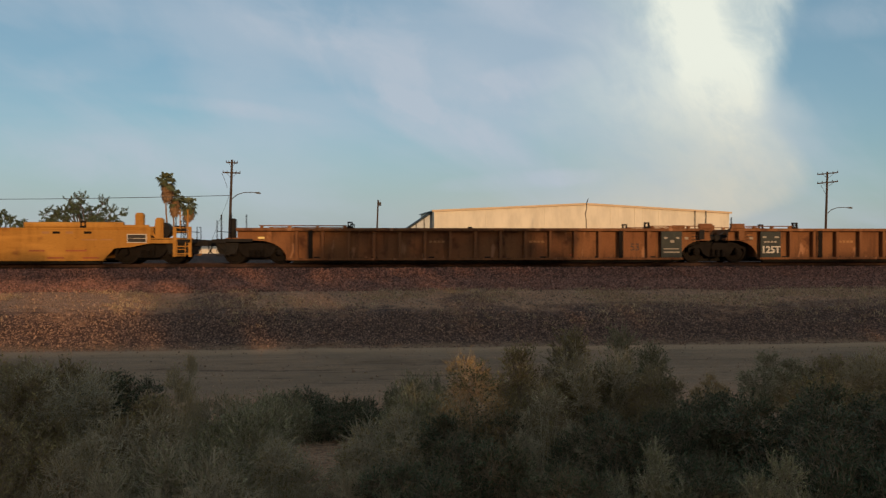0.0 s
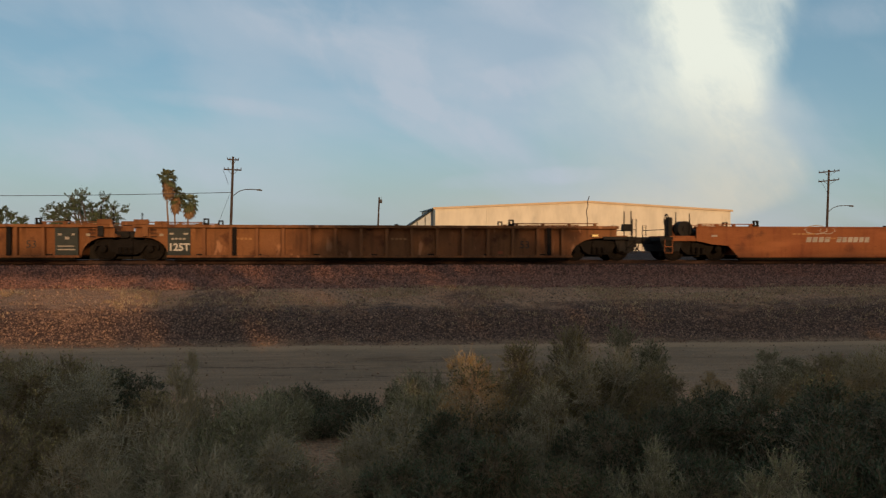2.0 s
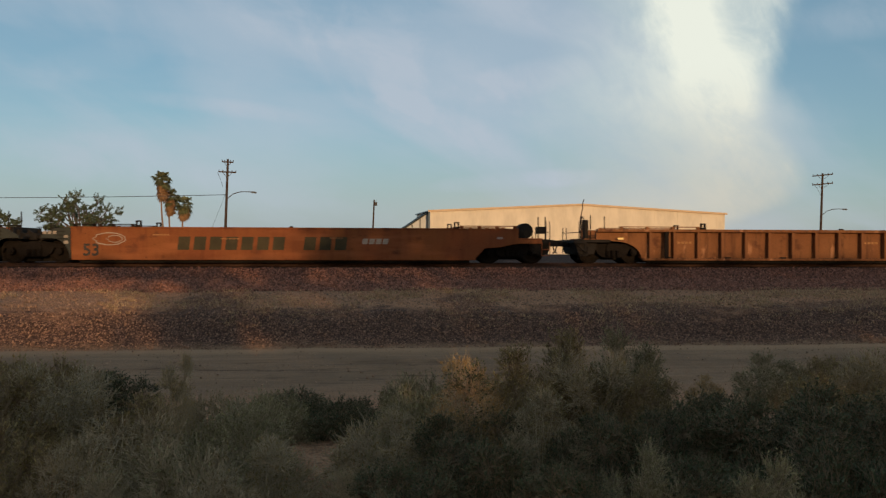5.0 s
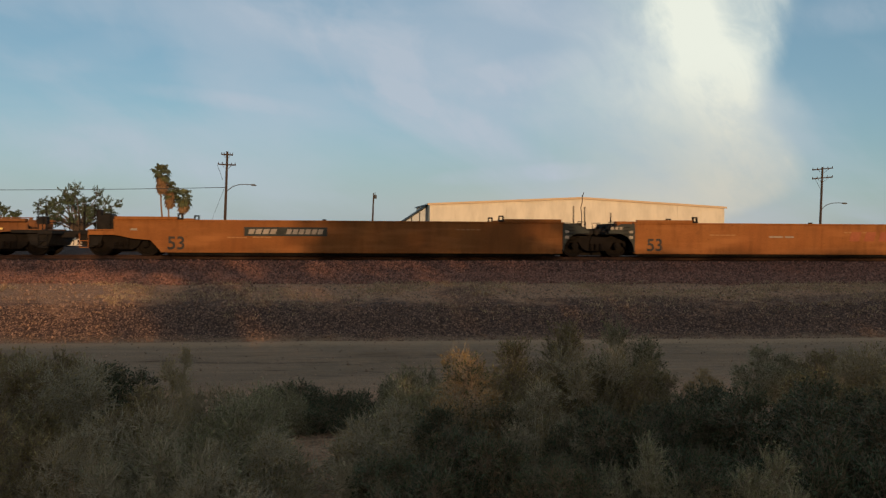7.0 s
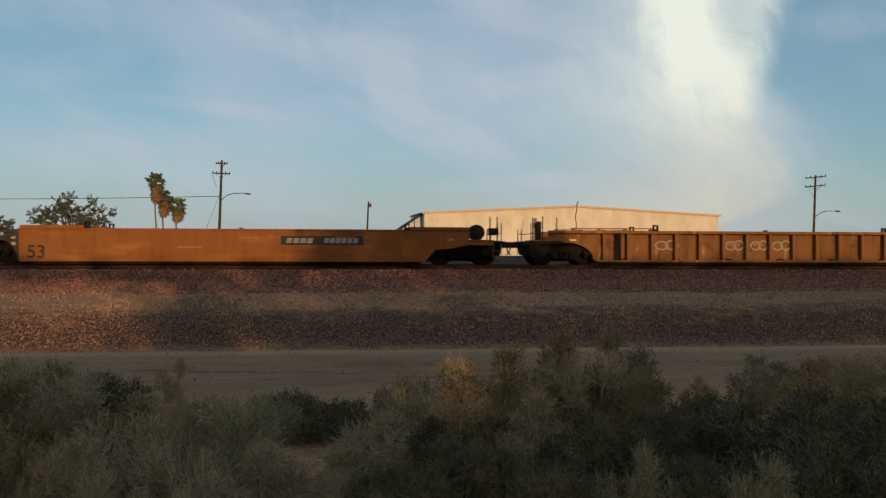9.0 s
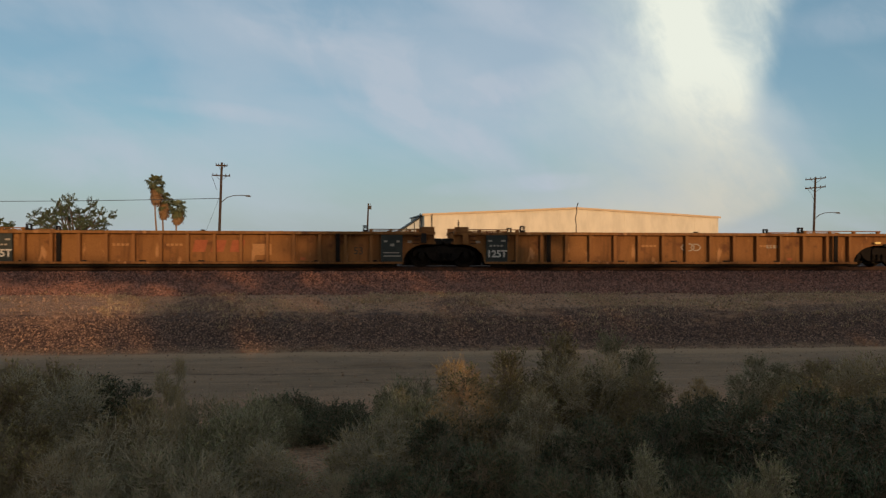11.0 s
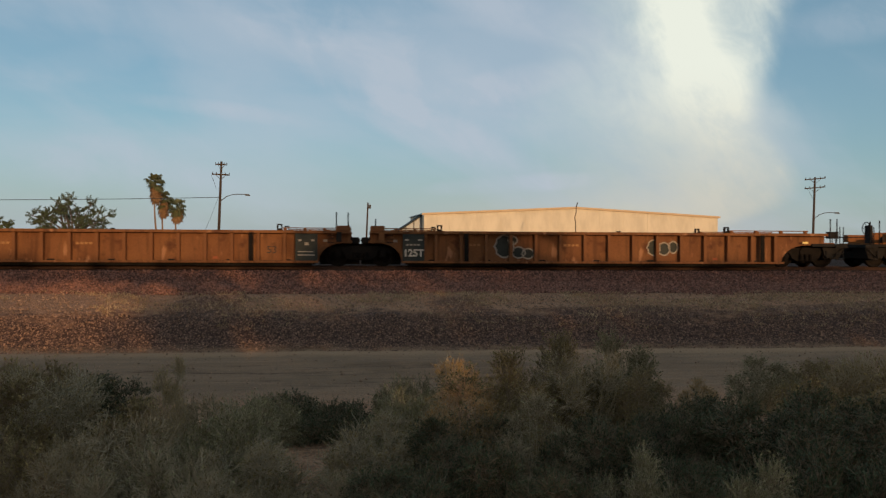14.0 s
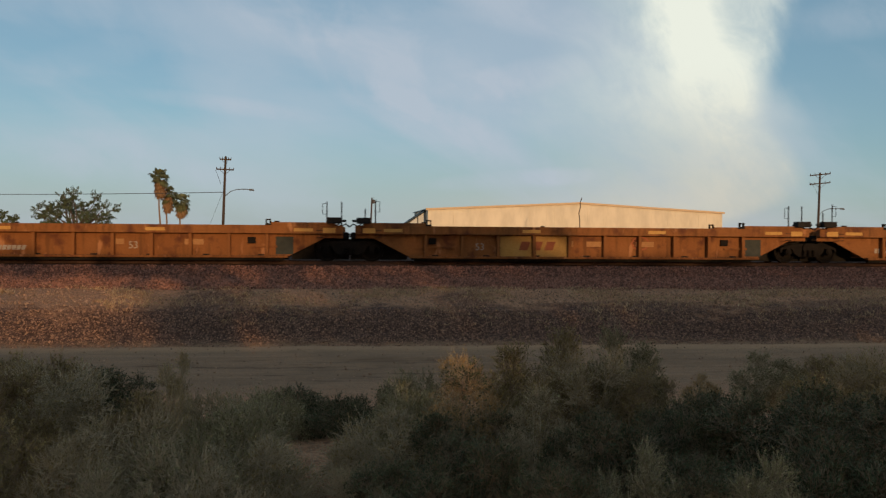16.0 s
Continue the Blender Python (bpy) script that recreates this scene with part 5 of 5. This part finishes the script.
def fan_palm(x, y, top, lean, seed, crown=1.9, skirt=4.2):
    r = random.Random(seed)
    palm = tagged(new("fan_palm"), "tall fan palm with brown skirt of dry fronds", "palm tree", "palms beyond the railway")
    palm.matrix_world = pose(x, y, -0.2, 0, lean, 0)
    h = top - crown * 0.75
    bm = bm_new()
    pts = [(0.12 * math.sin(i * 0.9), 0.1 * math.cos(i * 0.7), h * i / 8) for i in range(9)]
    for i in range(8):
        tube(bm, pts[i], pts[i + 1], 0.20 - 0.011 * i, 0.189 - 0.011 * i, 10)
    part("trunk", bm, M_PALMTRUNK, palm)
    tip = Vector(pts[-1])

    def fronds(count, zlo, zhi, length, lo, hi, drop):
        verts, faces = [], []
        for _ in range(count):
            a, el = r.uniform(0, 6.283), r.uniform(lo, hi)
            d = Vector((math.cos(a) * math.cos(el), math.sin(a) * math.cos(el), math.sin(el)))
            side = d.cross(Vector((0, 0, 1))).normalized()
            up = side.cross(d)
            base = tip + Vector((0, 0, r.uniform(zlo, zhi)))
            ln = length * r.uniform(0.75, 1.15)
            heart = base + d * ln * 0.5
            k = len(verts)
            verts += [tuple(base + side * 0.03), tuple(base - side * 0.03), tuple(heart)]
            faces.append((k, k + 1, k + 2))
            for j in range(9):
                f = (j - 4) / 4 * 1.25
                q = (d * math.cos(f) + side * math.sin(f)).normalized()
                w = q.cross(up).normalized() * 0.07 * ln
                end = heart + q * ln * 0.55 * (1 - 0.12 * abs(f)) + Vector((0, 0, -drop * ln * r.uniform(0.5, 1.2)))
                mid = heart + q * ln * 0.3 + up * 0.02
                k = len(verts)
                verts += [tuple(heart), tuple(mid + w), tuple(end), tuple(mid - w)]
                faces.append((k, k + 1, k + 2, k + 3))
        return verts, faces
    v, f = fronds(52, -0.5, 0.3, crown, -0.95, 1.3, 0.24)
    ob = new("crown", mesh_from("crown", v, f, M_FROND))
    ob.parent = palm
    v, f = fronds(150, -skirt, 0.0, crown * 0.70, -1.3, -0.35, 0.28)
    ob = new("frond_skirt", mesh_from("frond_skirt", v, f, M_DEADFROND))
    ob.parent = palm
    ob["label"] = "hanging dry brown fronds"


def leafy_tree(x, y, top, half, seed, leaves, label, leaf=0.34, clumps=24):
    r = random.Random(seed)
    tree = tagged(new("tree"), label, "tree")
    tree.matrix_world = pose(x, y, -0.1)
    bm = bm_new()
    tips = []
    fork = Vector((0, 0, top * 0.28))
    tube(bm, (0, 0, 0), fork, 0.34, 0.24, 10)
    for i in range(clumps):
        a = 2.39996 * i + r.uniform(-0.3, 0.3)
        rad = half * 0.9 * math.sqrt((i + 0.5) / clumps)
        z = top * r.uniform(0.5, 0.93) * (1 - 0.36 * (rad / half) ** 2)
        tip = Vector((rad * math.cos(a), rad * math.sin(a) * 0.8, z))
        mid = fork.lerp(tip, 0.5) + Vector((r.uniform(-0.4, 0.4), r.uniform(-0.4, 0.4), 0.4))
        tube(bm, fork, mid, 0.12, 0.07, 6, False)
        tube(bm, mid, tip, 0.07, 0.03, 5, False)
        for _ in range(8):                # twigs that carry the leaves
            d = (rand_dir(r) + (tip - fork).normalized() * 0.7).normalized()
            end = tip + d * r.uniform(0.45, 1.5)
            tube(bm, tip, end, 0.025, 0.01, 4, False)
            tips.append((tip.lerp(end, 0.3), end))
    part("trunk", bm, M_BARK, tree, "grey-brown trunk and limbs")
    verts, faces = [], []
    for base, end in tips:
        thick = r.uniform(0.10, 0.30)
        for _ in range(leaves // len(tips)):
            c = base.lerp(end, r.random() ** 0.7) + rand_dir(r) * thick * r.random() ** 0.5
            al = rand_dir(r)
            quad_leaf(verts, faces, c, al * leaf * r.uniform(0.6, 1.2), al.orthogonal().normalized() * leaf * 0.5)
    ob = new("crown", mesh_from("crown", verts, faces, M_LEAF))
    ob.parent = tree


def build_far_plants():
    fan_palm(-52.0, 151, 15.6, -1.2, 3, 2.1, 2.8)
    fan_palm(-51.8, 154, 12.2, 0.4, 4, 1.8, 2.6)
    fan_palm(-48.0, 150, 10.9, 0.8, 5, 2.0, 2.0)
    leafy_tree(-44.9, 100, 8.2, 5.1, 11, 12500, "dark green leafy tree with uneven open crown", 0.22, 50)
    leafy_tree(-58.5, 104, 7.3, 3.4, 12, 5000, "dark leafy tree at the end of the row", 0.28, 18)


def build_boundary():
    wall = tagged(new("boundary_wall"), "long low pale painted block wall beyond the railway", "wall", kind="structure")
    wall.matrix_world = TRACK
    bm = bm_new()
    box(bm, -90, 90, 15.0, 15.2, -0.1, 1.42)
    part("wall_run", bm, M_CREAMWALL, wall)
    bm = bm_new()
    box(bm, -90, 90, 14.96, 15.24, 1.42, 1.5)
    part("coping", bm, M_CREAMWALL, wall)
    bm = bm_new()
    box(bm, -0.2, 0.2, 14.9, 15.3, -0.1, 1.56)
    first = part("pier", bm, M_CREAMWALL, wall)
    first.matrix_basis = pose(-88, 0, 0)
    for i in range(1, 45):
        again(first, -88 + 4 * i)


# ---- behind the camera, unseen: wall and trees added to shade foreground, bank and train ----
def build_shade():
    # unseen wall, added to keep the sun off the left-hand bushes
    wall = tagged(new("yard_wall"), "unseen grey block wall added behind the viewpoint to cast shade", "wall", kind="structure")
    bm = bm_new()
    box(bm, -30, 6.0, -15.2, -15.0, -0.1, 3.62)
    part("wall_run", bm, M_BLOCK, wall)

    slant = (math.tan(radians(SUN_AZ)), math.tan(radians(SUN_EL)) / math.cos(radians(SUN_AZ)))

    def row_tree(x0, x1, tiers, seed, gap=None):
        """tiers: (lower height, upper height, leaves per square metre); gap: an opening cut along the sun's rays to
        light one bush (x, z, half width, half height).
        """
        r = random.Random(seed)
        # unseen tree, placed for the shade it casts
        tree = tagged(new("windbreak_tree"), "unseen dark evergreen tree added to cast shade", "tree", "windbreak row")
        cx, top = (x0 + x1) / 2, tiers[-1][1]
        tree.matrix_world = pose(cx, -40, 0)
        bm = bm_new()
        tube(bm, (0, 0, -0.1), (0, 0, top * 0.9), 0.28, 0.06, 8)
        part("trunk", bm, M_BARK, tree)
        verts, faces = [], []
        for z0, z1, fill in tiers:
            for _ in range(int((x1 - x0) * (z1 - z0) * fill)):
                x, y, z = r.uniform(x0 - 0.2, x1 + 0.2), r.uniform(-1.4, 1.4), r.uniform(z0, z1)
                z *= 1 + 0.035 * noise.noise(Vector((x * 0.6, 0, seed)))
                if gap and ((x + slant[0] * y - gap[0]) / gap[2]) ** 2 + ((z + slant[1] * y - gap[1]) / gap[3]) ** 2 < 1:
                    continue
                al = Vector((r.uniform(-1, 1), r.uniform(-0.35, 0.35), r.uniform(-1, 1))).normalized()
                ac = al.cross(Vector((0, 1, 0))).normalized()
                quad_leaf(verts, faces, Vector((x - cx, y, z)), al * 0.62, ac * 0.45)
        ob = new("crown", mesh_from("crown", verts, faces, M_LEAF))
        ob.parent = tree

    # leaf bands set by height to dim bank, ballast and train separately
    row_tree(-8.0, 2.4, ((9.35, 10.4, 16),), 24)
    row_tree(2.4, 12.6, ((9.35, 10.3, 16),), 25)
    row_tree(11.2, 12.7, ((0.8, 9.4, 7),), 26)
    row_tree(12.6, 17.1, ((0.8, 7.9, 34), (7.9, 9.2, 18), (9.2, 10.35, 12)), 21, (14.57, 6.92, 0.66, 0.32))
    row_tree(17.1, 19.0, ((0.8, 7.9, 34), (7.9, 9.2, 20), (9.2, 10.4, 13), (10.4, 12.6, 9)), 22)
    row_tree(19.0, 21.8, ((0.8, 7.9, 34), (7.9, 9.2, 20), (9.2, 10.4, 13), (10.4, 12.6, 22)), 27)
    row_tree(21.8, 26.6, ((0.8, 9.2, 30), (9.2, 10.4, 15), (10.4, 12.3, 24)), 23)
    row_tree(26.6, 28.8, ((0.8, 10.4, 34), (10.4, 12.2, 8)), 28)
    x = 28.8
    for i in range(10):
        top = 10.4 + 0.12 * math.sin(i * 2.1)
        row_tree(x, x + 6.5, ((0.8, top, 36),), 30 + i)
        x += 6.5


# ---- foreground scrub ----
def bush_meshes(seed, tall, twigs, leaves, stem_mat, leaf_mat, leaf_len, droop):
    """A bush of radius 1 and of the given height: rounded lobes of curved stems with side twigs, and small narrow leaves along them."""
    r = random.Random(seed)
    sv, sf, lv, lf = [], [], [], []

    def ribbon(pts, w0, w1):
        n = len(pts)
        for s in range(3):
            k = len(sv)
            a = 2.094 * s
            for i, p in enumerate(pts):
                w = w0 + (w1 - w0) * i / (n - 1)
                d = (pts[min(i + 1, n - 1)] - pts[max(i - 1, 0)]).normalized()
                u = d.orthogonal().normalized()
                q = u * math.cos(a) + d.cross(u) * math.sin(a)
                q2 = u * math.cos(a + 2.094) + d.cross(u) * math.sin(a + 2.094)
                sv.extend((tuple(p + q * w), tuple(p + q2 * w)))
            for i in range(n - 1):
                sf.append((k + 2 * i, k + 2 * i + 1, k + 2 * i + 3, k + 2 * i + 2))
    bare = 0.0008 if leaves < 16000 else 0.0      # the bare kinds show stouter twigs
    lobes = []
    for i in range(13):
        a, up = i * 2.39996 + r.uniform(-0.4, 0.4), min(1.0, max(0.02, (i + 0.4) / 13 + r.uniform(-0.1, 0.06)))
        out = math.sqrt(1 - up ** (2 if tall < 1.5 else 3.5))
        rad = r.uniform(0.27, 0.44)
        lobes.append((Vector((math.cos(a) * out * 0.66, math.sin(a) * out * 0.66, 0.06 + (tall - 0.44) * up * r.uniform(0.8, 1.06))), rad))
    ends = []
    for k in range(twigs):
        heart, rad = lobes[k % 13] if k % 3 else r.choice(lobes)
        away = Vector((heart.x, heart.y, heart.z * 0.6 + 0.15)).normalized()
        d = (rand_dir(r) + away * 0.75).normalized()
        tip = heart + d * rad * r.uniform(0.5, 1.0)
        tip.z = max(0.04, tip.z)
        root = Vector((r.uniform(-0.2, 0.2), r.uniform(-0.2, 0.2), 0)) if k % 4 == 0 else heart + rand_dir(r) * 0.08
        bend = rand_dir(r) * 0.10 + Vector((0, 0, 0.10 - droop * r.random()))
        pts = [root.lerp(tip, t) + bend * 4 * t * (1 - t) * 0.5 for t in (0, 0.33, 0.66, 1)]
        ribbon(pts, 0.0075 if k % 4 == 0 else 0.0045 + bare, 0.0022 + bare)
        for _ in range(6):
            p = pts[2].lerp(pts[3], r.uniform(-0.5, 1.0))
            e = (d + rand_dir(r) * 0.85 + Vector((0, 0, 0.25))).normalized()
            q = p + e * r.uniform(0.07, 0.23)
            ribbon([p, q], 0.0036 + bare, 0.0014 + bare * 0.5)
            ends.append((p, q))
    for _ in range(leaves):
        p, q = r.choice(ends)
        c = p.lerp(q, r.uniform(0.1, 1.1)) + rand_dir(r) * 0.014
        if r.random() < 0.22:             # older leaves on the inner stems
            c = Vector((c.x * 0.72, c.y * 0.72, c.z * r.uniform(0.45, 0.85)))
        al = ((q - p).normalized() + rand_dir(r) * 0.9).normalized() * leaf_len * r.uniform(0.5, 1.3)
        ac = al.cross(rand_dir(r)) * 0.30
        k = len(lv)
        lv += [tuple(c - al * 0.5 - ac * 0.4), tuple(c + al * 0.5), tuple(c - al * 0.1 + ac)]
        lf.append((k, k + 1, k + 2))
    return mesh_from("branchwork", sv, sf, stem_mat), mesh_from("foliage", lv, lf, leaf_mat)


def build_scrub():
    stem_pale = surface("pale_dry_twig", (0.30, 0.24, 0.155), (0.42, 0.335, 0.22), 6, 30, 0.9, 0.0)
    stem_dark = surface("brown_dry_twig", (0.19, 0.135, 0.085), (0.28, 0.20, 0.13), 6, 30, 0.9, 0.0)
    sage = by_island(surface("grey_sage_leaf", (0.17, 0.152, 0.074), (0.26, 0.232, 0.118), 1.5, 10, 0.85, 0.0, vary=0.25), 0.35)
    olive = by_island(surface("dry_olive_leaf", (0.21, 0.155, 0.062), (0.31, 0.235, 0.098), 1.5, 10, 0.85, 0.0, vary=0.25), 0.35)
    green = by_island(surface("dull_green_scrub_leaf", (0.052, 0.062, 0.030), (0.088, 0.104, 0.050), 1.5, 10, 0.85, 0.0, vary=0.2), 0.35)
    straw = by_island(surface("straw_brown_scrub", (0.30, 0.185, 0.07), (0.40, 0.25, 0.10), 1.5, 10, 0.85, 0.0), 0.3)
    hay = by_island(surface("pale_dry_bank_grass", (0.33, 0.225, 0.125), (0.44, 0.31, 0.18), 1.5, 10, 0.9, 0.0), 0.35)
    kinds = {
        "sage": ((1, 640, 26000, stem_pale, sage, 0.048, 0.1), "grey-green sage scrub bush with pale twigs"),
        "sage2": ((2, 640, 11000, stem_pale, sage, 0.046, 0.2), "spreading grey sage scrub bush with bare tips"),
        "olive": ((3, 640, 25000, stem_dark, olive, 0.046, 0.1), "brownish olive dry scrub bush"),
        "olive2": ((4, 640, 11000, stem_pale, olive, 0.044, 0.2), "dry tan scrub bush with fine bare twigs"),
        "green": ((5, 600, 30000, stem_dark, green, 0.048, 0.1), "dull dark green scrub bush"),
        "straw": ((6, 600, 24000, stem_pale, straw, 0.044, 0.1), "straw-coloured scrub bush catching the sun"),
    }
    made = {}
    # bearing (sideways per metre ahead), distance, fall of the top (per metre), half width (per metre)
    plan = (("olive", -0.57, 5.6, 0.138, 0.10), ("olive2", -0.475, 6.4, 0.142, 0.085), ("olive", -0.512, 8.2, 0.136, 0.085), ("olive2", -0.40, 5.0, 0.205, 0.10),
            ("green", -0.41, 7.4, 0.152, 0.06), ("olive2", -0.325, 5.6, 0.138, 0.030), ("olive", -0.35, 6.2, 0.170, 0.060), ("sage", -0.257, 5.6, 0.195, 0.085), ("sage2", -0.342, 4.6, 0.240, 0.106),
            ("olive2", -0.225, 4.9, 0.232, 0.075), ("green", -0.178, 8.0, 0.180, 0.060), ("sage", -0.21, 7.2, 0.184, 0.057), ("green", -0.115, 7.2, 0.19, 0.05),
            ("olive2", -0.066, 5.2, 0.205, 0.080), ("sage", -0.017, 6.2, 0.172, 0.078), ("straw", 0.034, 5.6, 0.142, 0.070), ("green", 0.03, 5.0, 0.172, 0.076), ("sage", -0.03, 8.4, 0.16, 0.05),
            ("olive", 0.088, 5.8, 0.146, 0.075), ("olive", 0.132, 6.8, 0.104, 0.075), ("olive2", 0.180, 6.6, 0.112, 0.065), ("sage", 0.232, 7.0, 0.105, 0.064), ("olive", 0.262, 6.4, 0.146, 0.045),
            ("sage2", 0.130, 5.0, 0.176, 0.070), ("green", 0.045, 4.5, 0.228, 0.085), ("green", 0.215, 4.9, 0.200, 0.085), ("green", 0.295, 5.4, 0.195, 0.060),
            ("sage", 0.252, 4.3, 0.252, 0.068), ("sage", 0.405, 4.2, 0.262, 0.072), ("green", -0.04, 4.3, 0.268, 0.09), ("green", 0.16, 4.2, 0.265, 0.08), ("sage2", -0.10, 4.3, 0.285, 0.055),
            ("green", 0.345, 5.8, 0.176, 0.068), ("green", 0.43, 5.2, 0.183, 0.106), ("green", 0.52, 5.6, 0.168, 0.10), ("sage", 0.42, 9.5, 0.135, 0.048), ("olive", 0.50, 10.5, 0.136, 0.065),
            ("olive2", 0.556, 9.0, 0.122, 0.064), ("straw", 0.335, 8.9, 0.158, 0.026), ("green", 0.50, 4.5, 0.245, 0.12), ("green", 0.33, 4.4, 0.262, 0.085), ("olive", 0.475, 6.6, 0.158, 0.06),
            ("olive2", -0.455, 4.4, 0.245, 0.07), ("olive", -0.545, 4.6, 0.222, 0.085), ("olive2", -0.275, 6.1, 0.176, 0.052), ("sage", -0.63, 6.8, 0.142, 0.08), ("olive", 0.62, 6.4, 0.145, 0.09), ("olive2", -0.28, 4.2, 0.285, 0.075), ("sage2", -0.40, 4.1, 0.290, 0.075))
    r = random.Random(77)
    for kind, bear, d, fall, half in plan:
        spec, label = kinds[kind]
        bush = tagged(new("scrub_bush"), label, "bush", "desert scrub before the road")
        zb = ground_z(*(TRACK.inverted() @ Vector((bear * d, d, 0))).xy) - 0.03
        h, w = max(0.35, EYE_Z - fall * d - zb), half * d * 1.15
        tall = 1.0 if h < 1.3 * w else 1.7 if h < 2.2 * w else 2.6
        if (kind, tall) not in made:
            made[kind, tall] = bush_meshes(spec[0] + int(tall * 10), tall, *spec[1:])
        stems, foliage = made[kind, tall]
        bush.matrix_world = Matrix.Translation((bear * d, d, zb)) @ Matrix.Rotation(r.uniform(0, 6.28), 4, "Z") @ Matrix.Diagonal((w, w * 0.9, h * 1.05 / tall, 1))
        for nm, me in (("branchwork", stems), ("foliage", foliage)):
            o = new(nm, me)
            o.parent = bush
    # dry grass between the bushes and weeds on the bank
    verts, faces = [], []
    for _ in range(5200):
        d = r.uniform(4.2, 9.6)
        x = r.uniform(-0.62, 0.62) * d
        if r.random() > 0.5 + noise.noise(Vector((x * 0.9, d * 0.9, 5))):
            continue
        h = r.uniform(0.04, 0.2)
        a = r.uniform(0, 6.283)
        lean = Vector((math.cos(a), math.sin(a), 0)) * h * r.uniform(0.2, 1.3)
        side = Vector((-math.sin(a), math.cos(a), 0)) * 0.006
        k = len(verts)
        p = Vector((x, d, ground_z(*(TRACK.inverted() @ Vector((x, d, 0))).xy) - 0.01))
        verts += [tuple(p - side * 0.5), tuple(p + side * 0.5), tuple(p + lean + Vector((0, 0, h)))]
        faces.append((k, k + 1, k + 2))
    tagged(new("dry_grass", mesh_from("dry_grass", verts, faces, stem_pale)), "sparse dry straw-coloured grass between bushes", "grass", kind="stuff")
    verts, faces = [], []
    for _ in range(9000):
        x, y = r.uniform(-20, 24), r.uniform(-13.0, -8.1)
        if noise.noise(Vector((x * 0.3, y * 0.5, 2))) < -0.05 or r.random() > (0.3 + 0.7 * (y + 13) / 5):
            continue
        z = ground_z(x, y)
        for _ in range(7):
            h = r.uniform(0.03, 0.12)
            a = r.uniform(0, 6.283)
            side = Vector((math.cos(a), math.sin(a), 0)) * 0.012
            p = Vector((x + r.uniform(-0.12, 0.12), y + r.uniform(-0.06, 0.06), z - 0.01))
            tip = p + Vector((r.uniform(-1, 1) * h, r.uniform(-1, 1) * h, h))
            k = len(verts)
            verts += [tuple(p - side), tuple(p + side), tuple(tip)]
            faces.append((k, k + 1, k + 2))
    ob = tagged(new("dry_weeds", mesh_from("dry_weeds", verts, faces, hay)), "low dry weeds over the tan bank soil", "weeds", kind="stuff")
    ob.matrix_world = TRACK


build_ground()
build_track()
build_boundary()
build_warehouse()
build_poles()
build_far_plants()
build_shade()
build_train()
build_scrub()
build_stones()


# ---- what moves ----
def motions():
    for unit, s0 in UNITS:
        walk(unit, [(t / 2, TRACK @ pose(s0 - travel(t / 2), 0, RAIL_Z)) for t in range(33)])
    turn = [(i / FPS, -travel(i / FPS) / WHEEL_R * 180 / math.pi) for i in range(16 * FPS + 1)]
    for w, dx in WHEELSETS:
        walk(w, [(t, pose(dx, 0, WHEEL_R, 0, a, 0)) for t, a in turn])


motions()
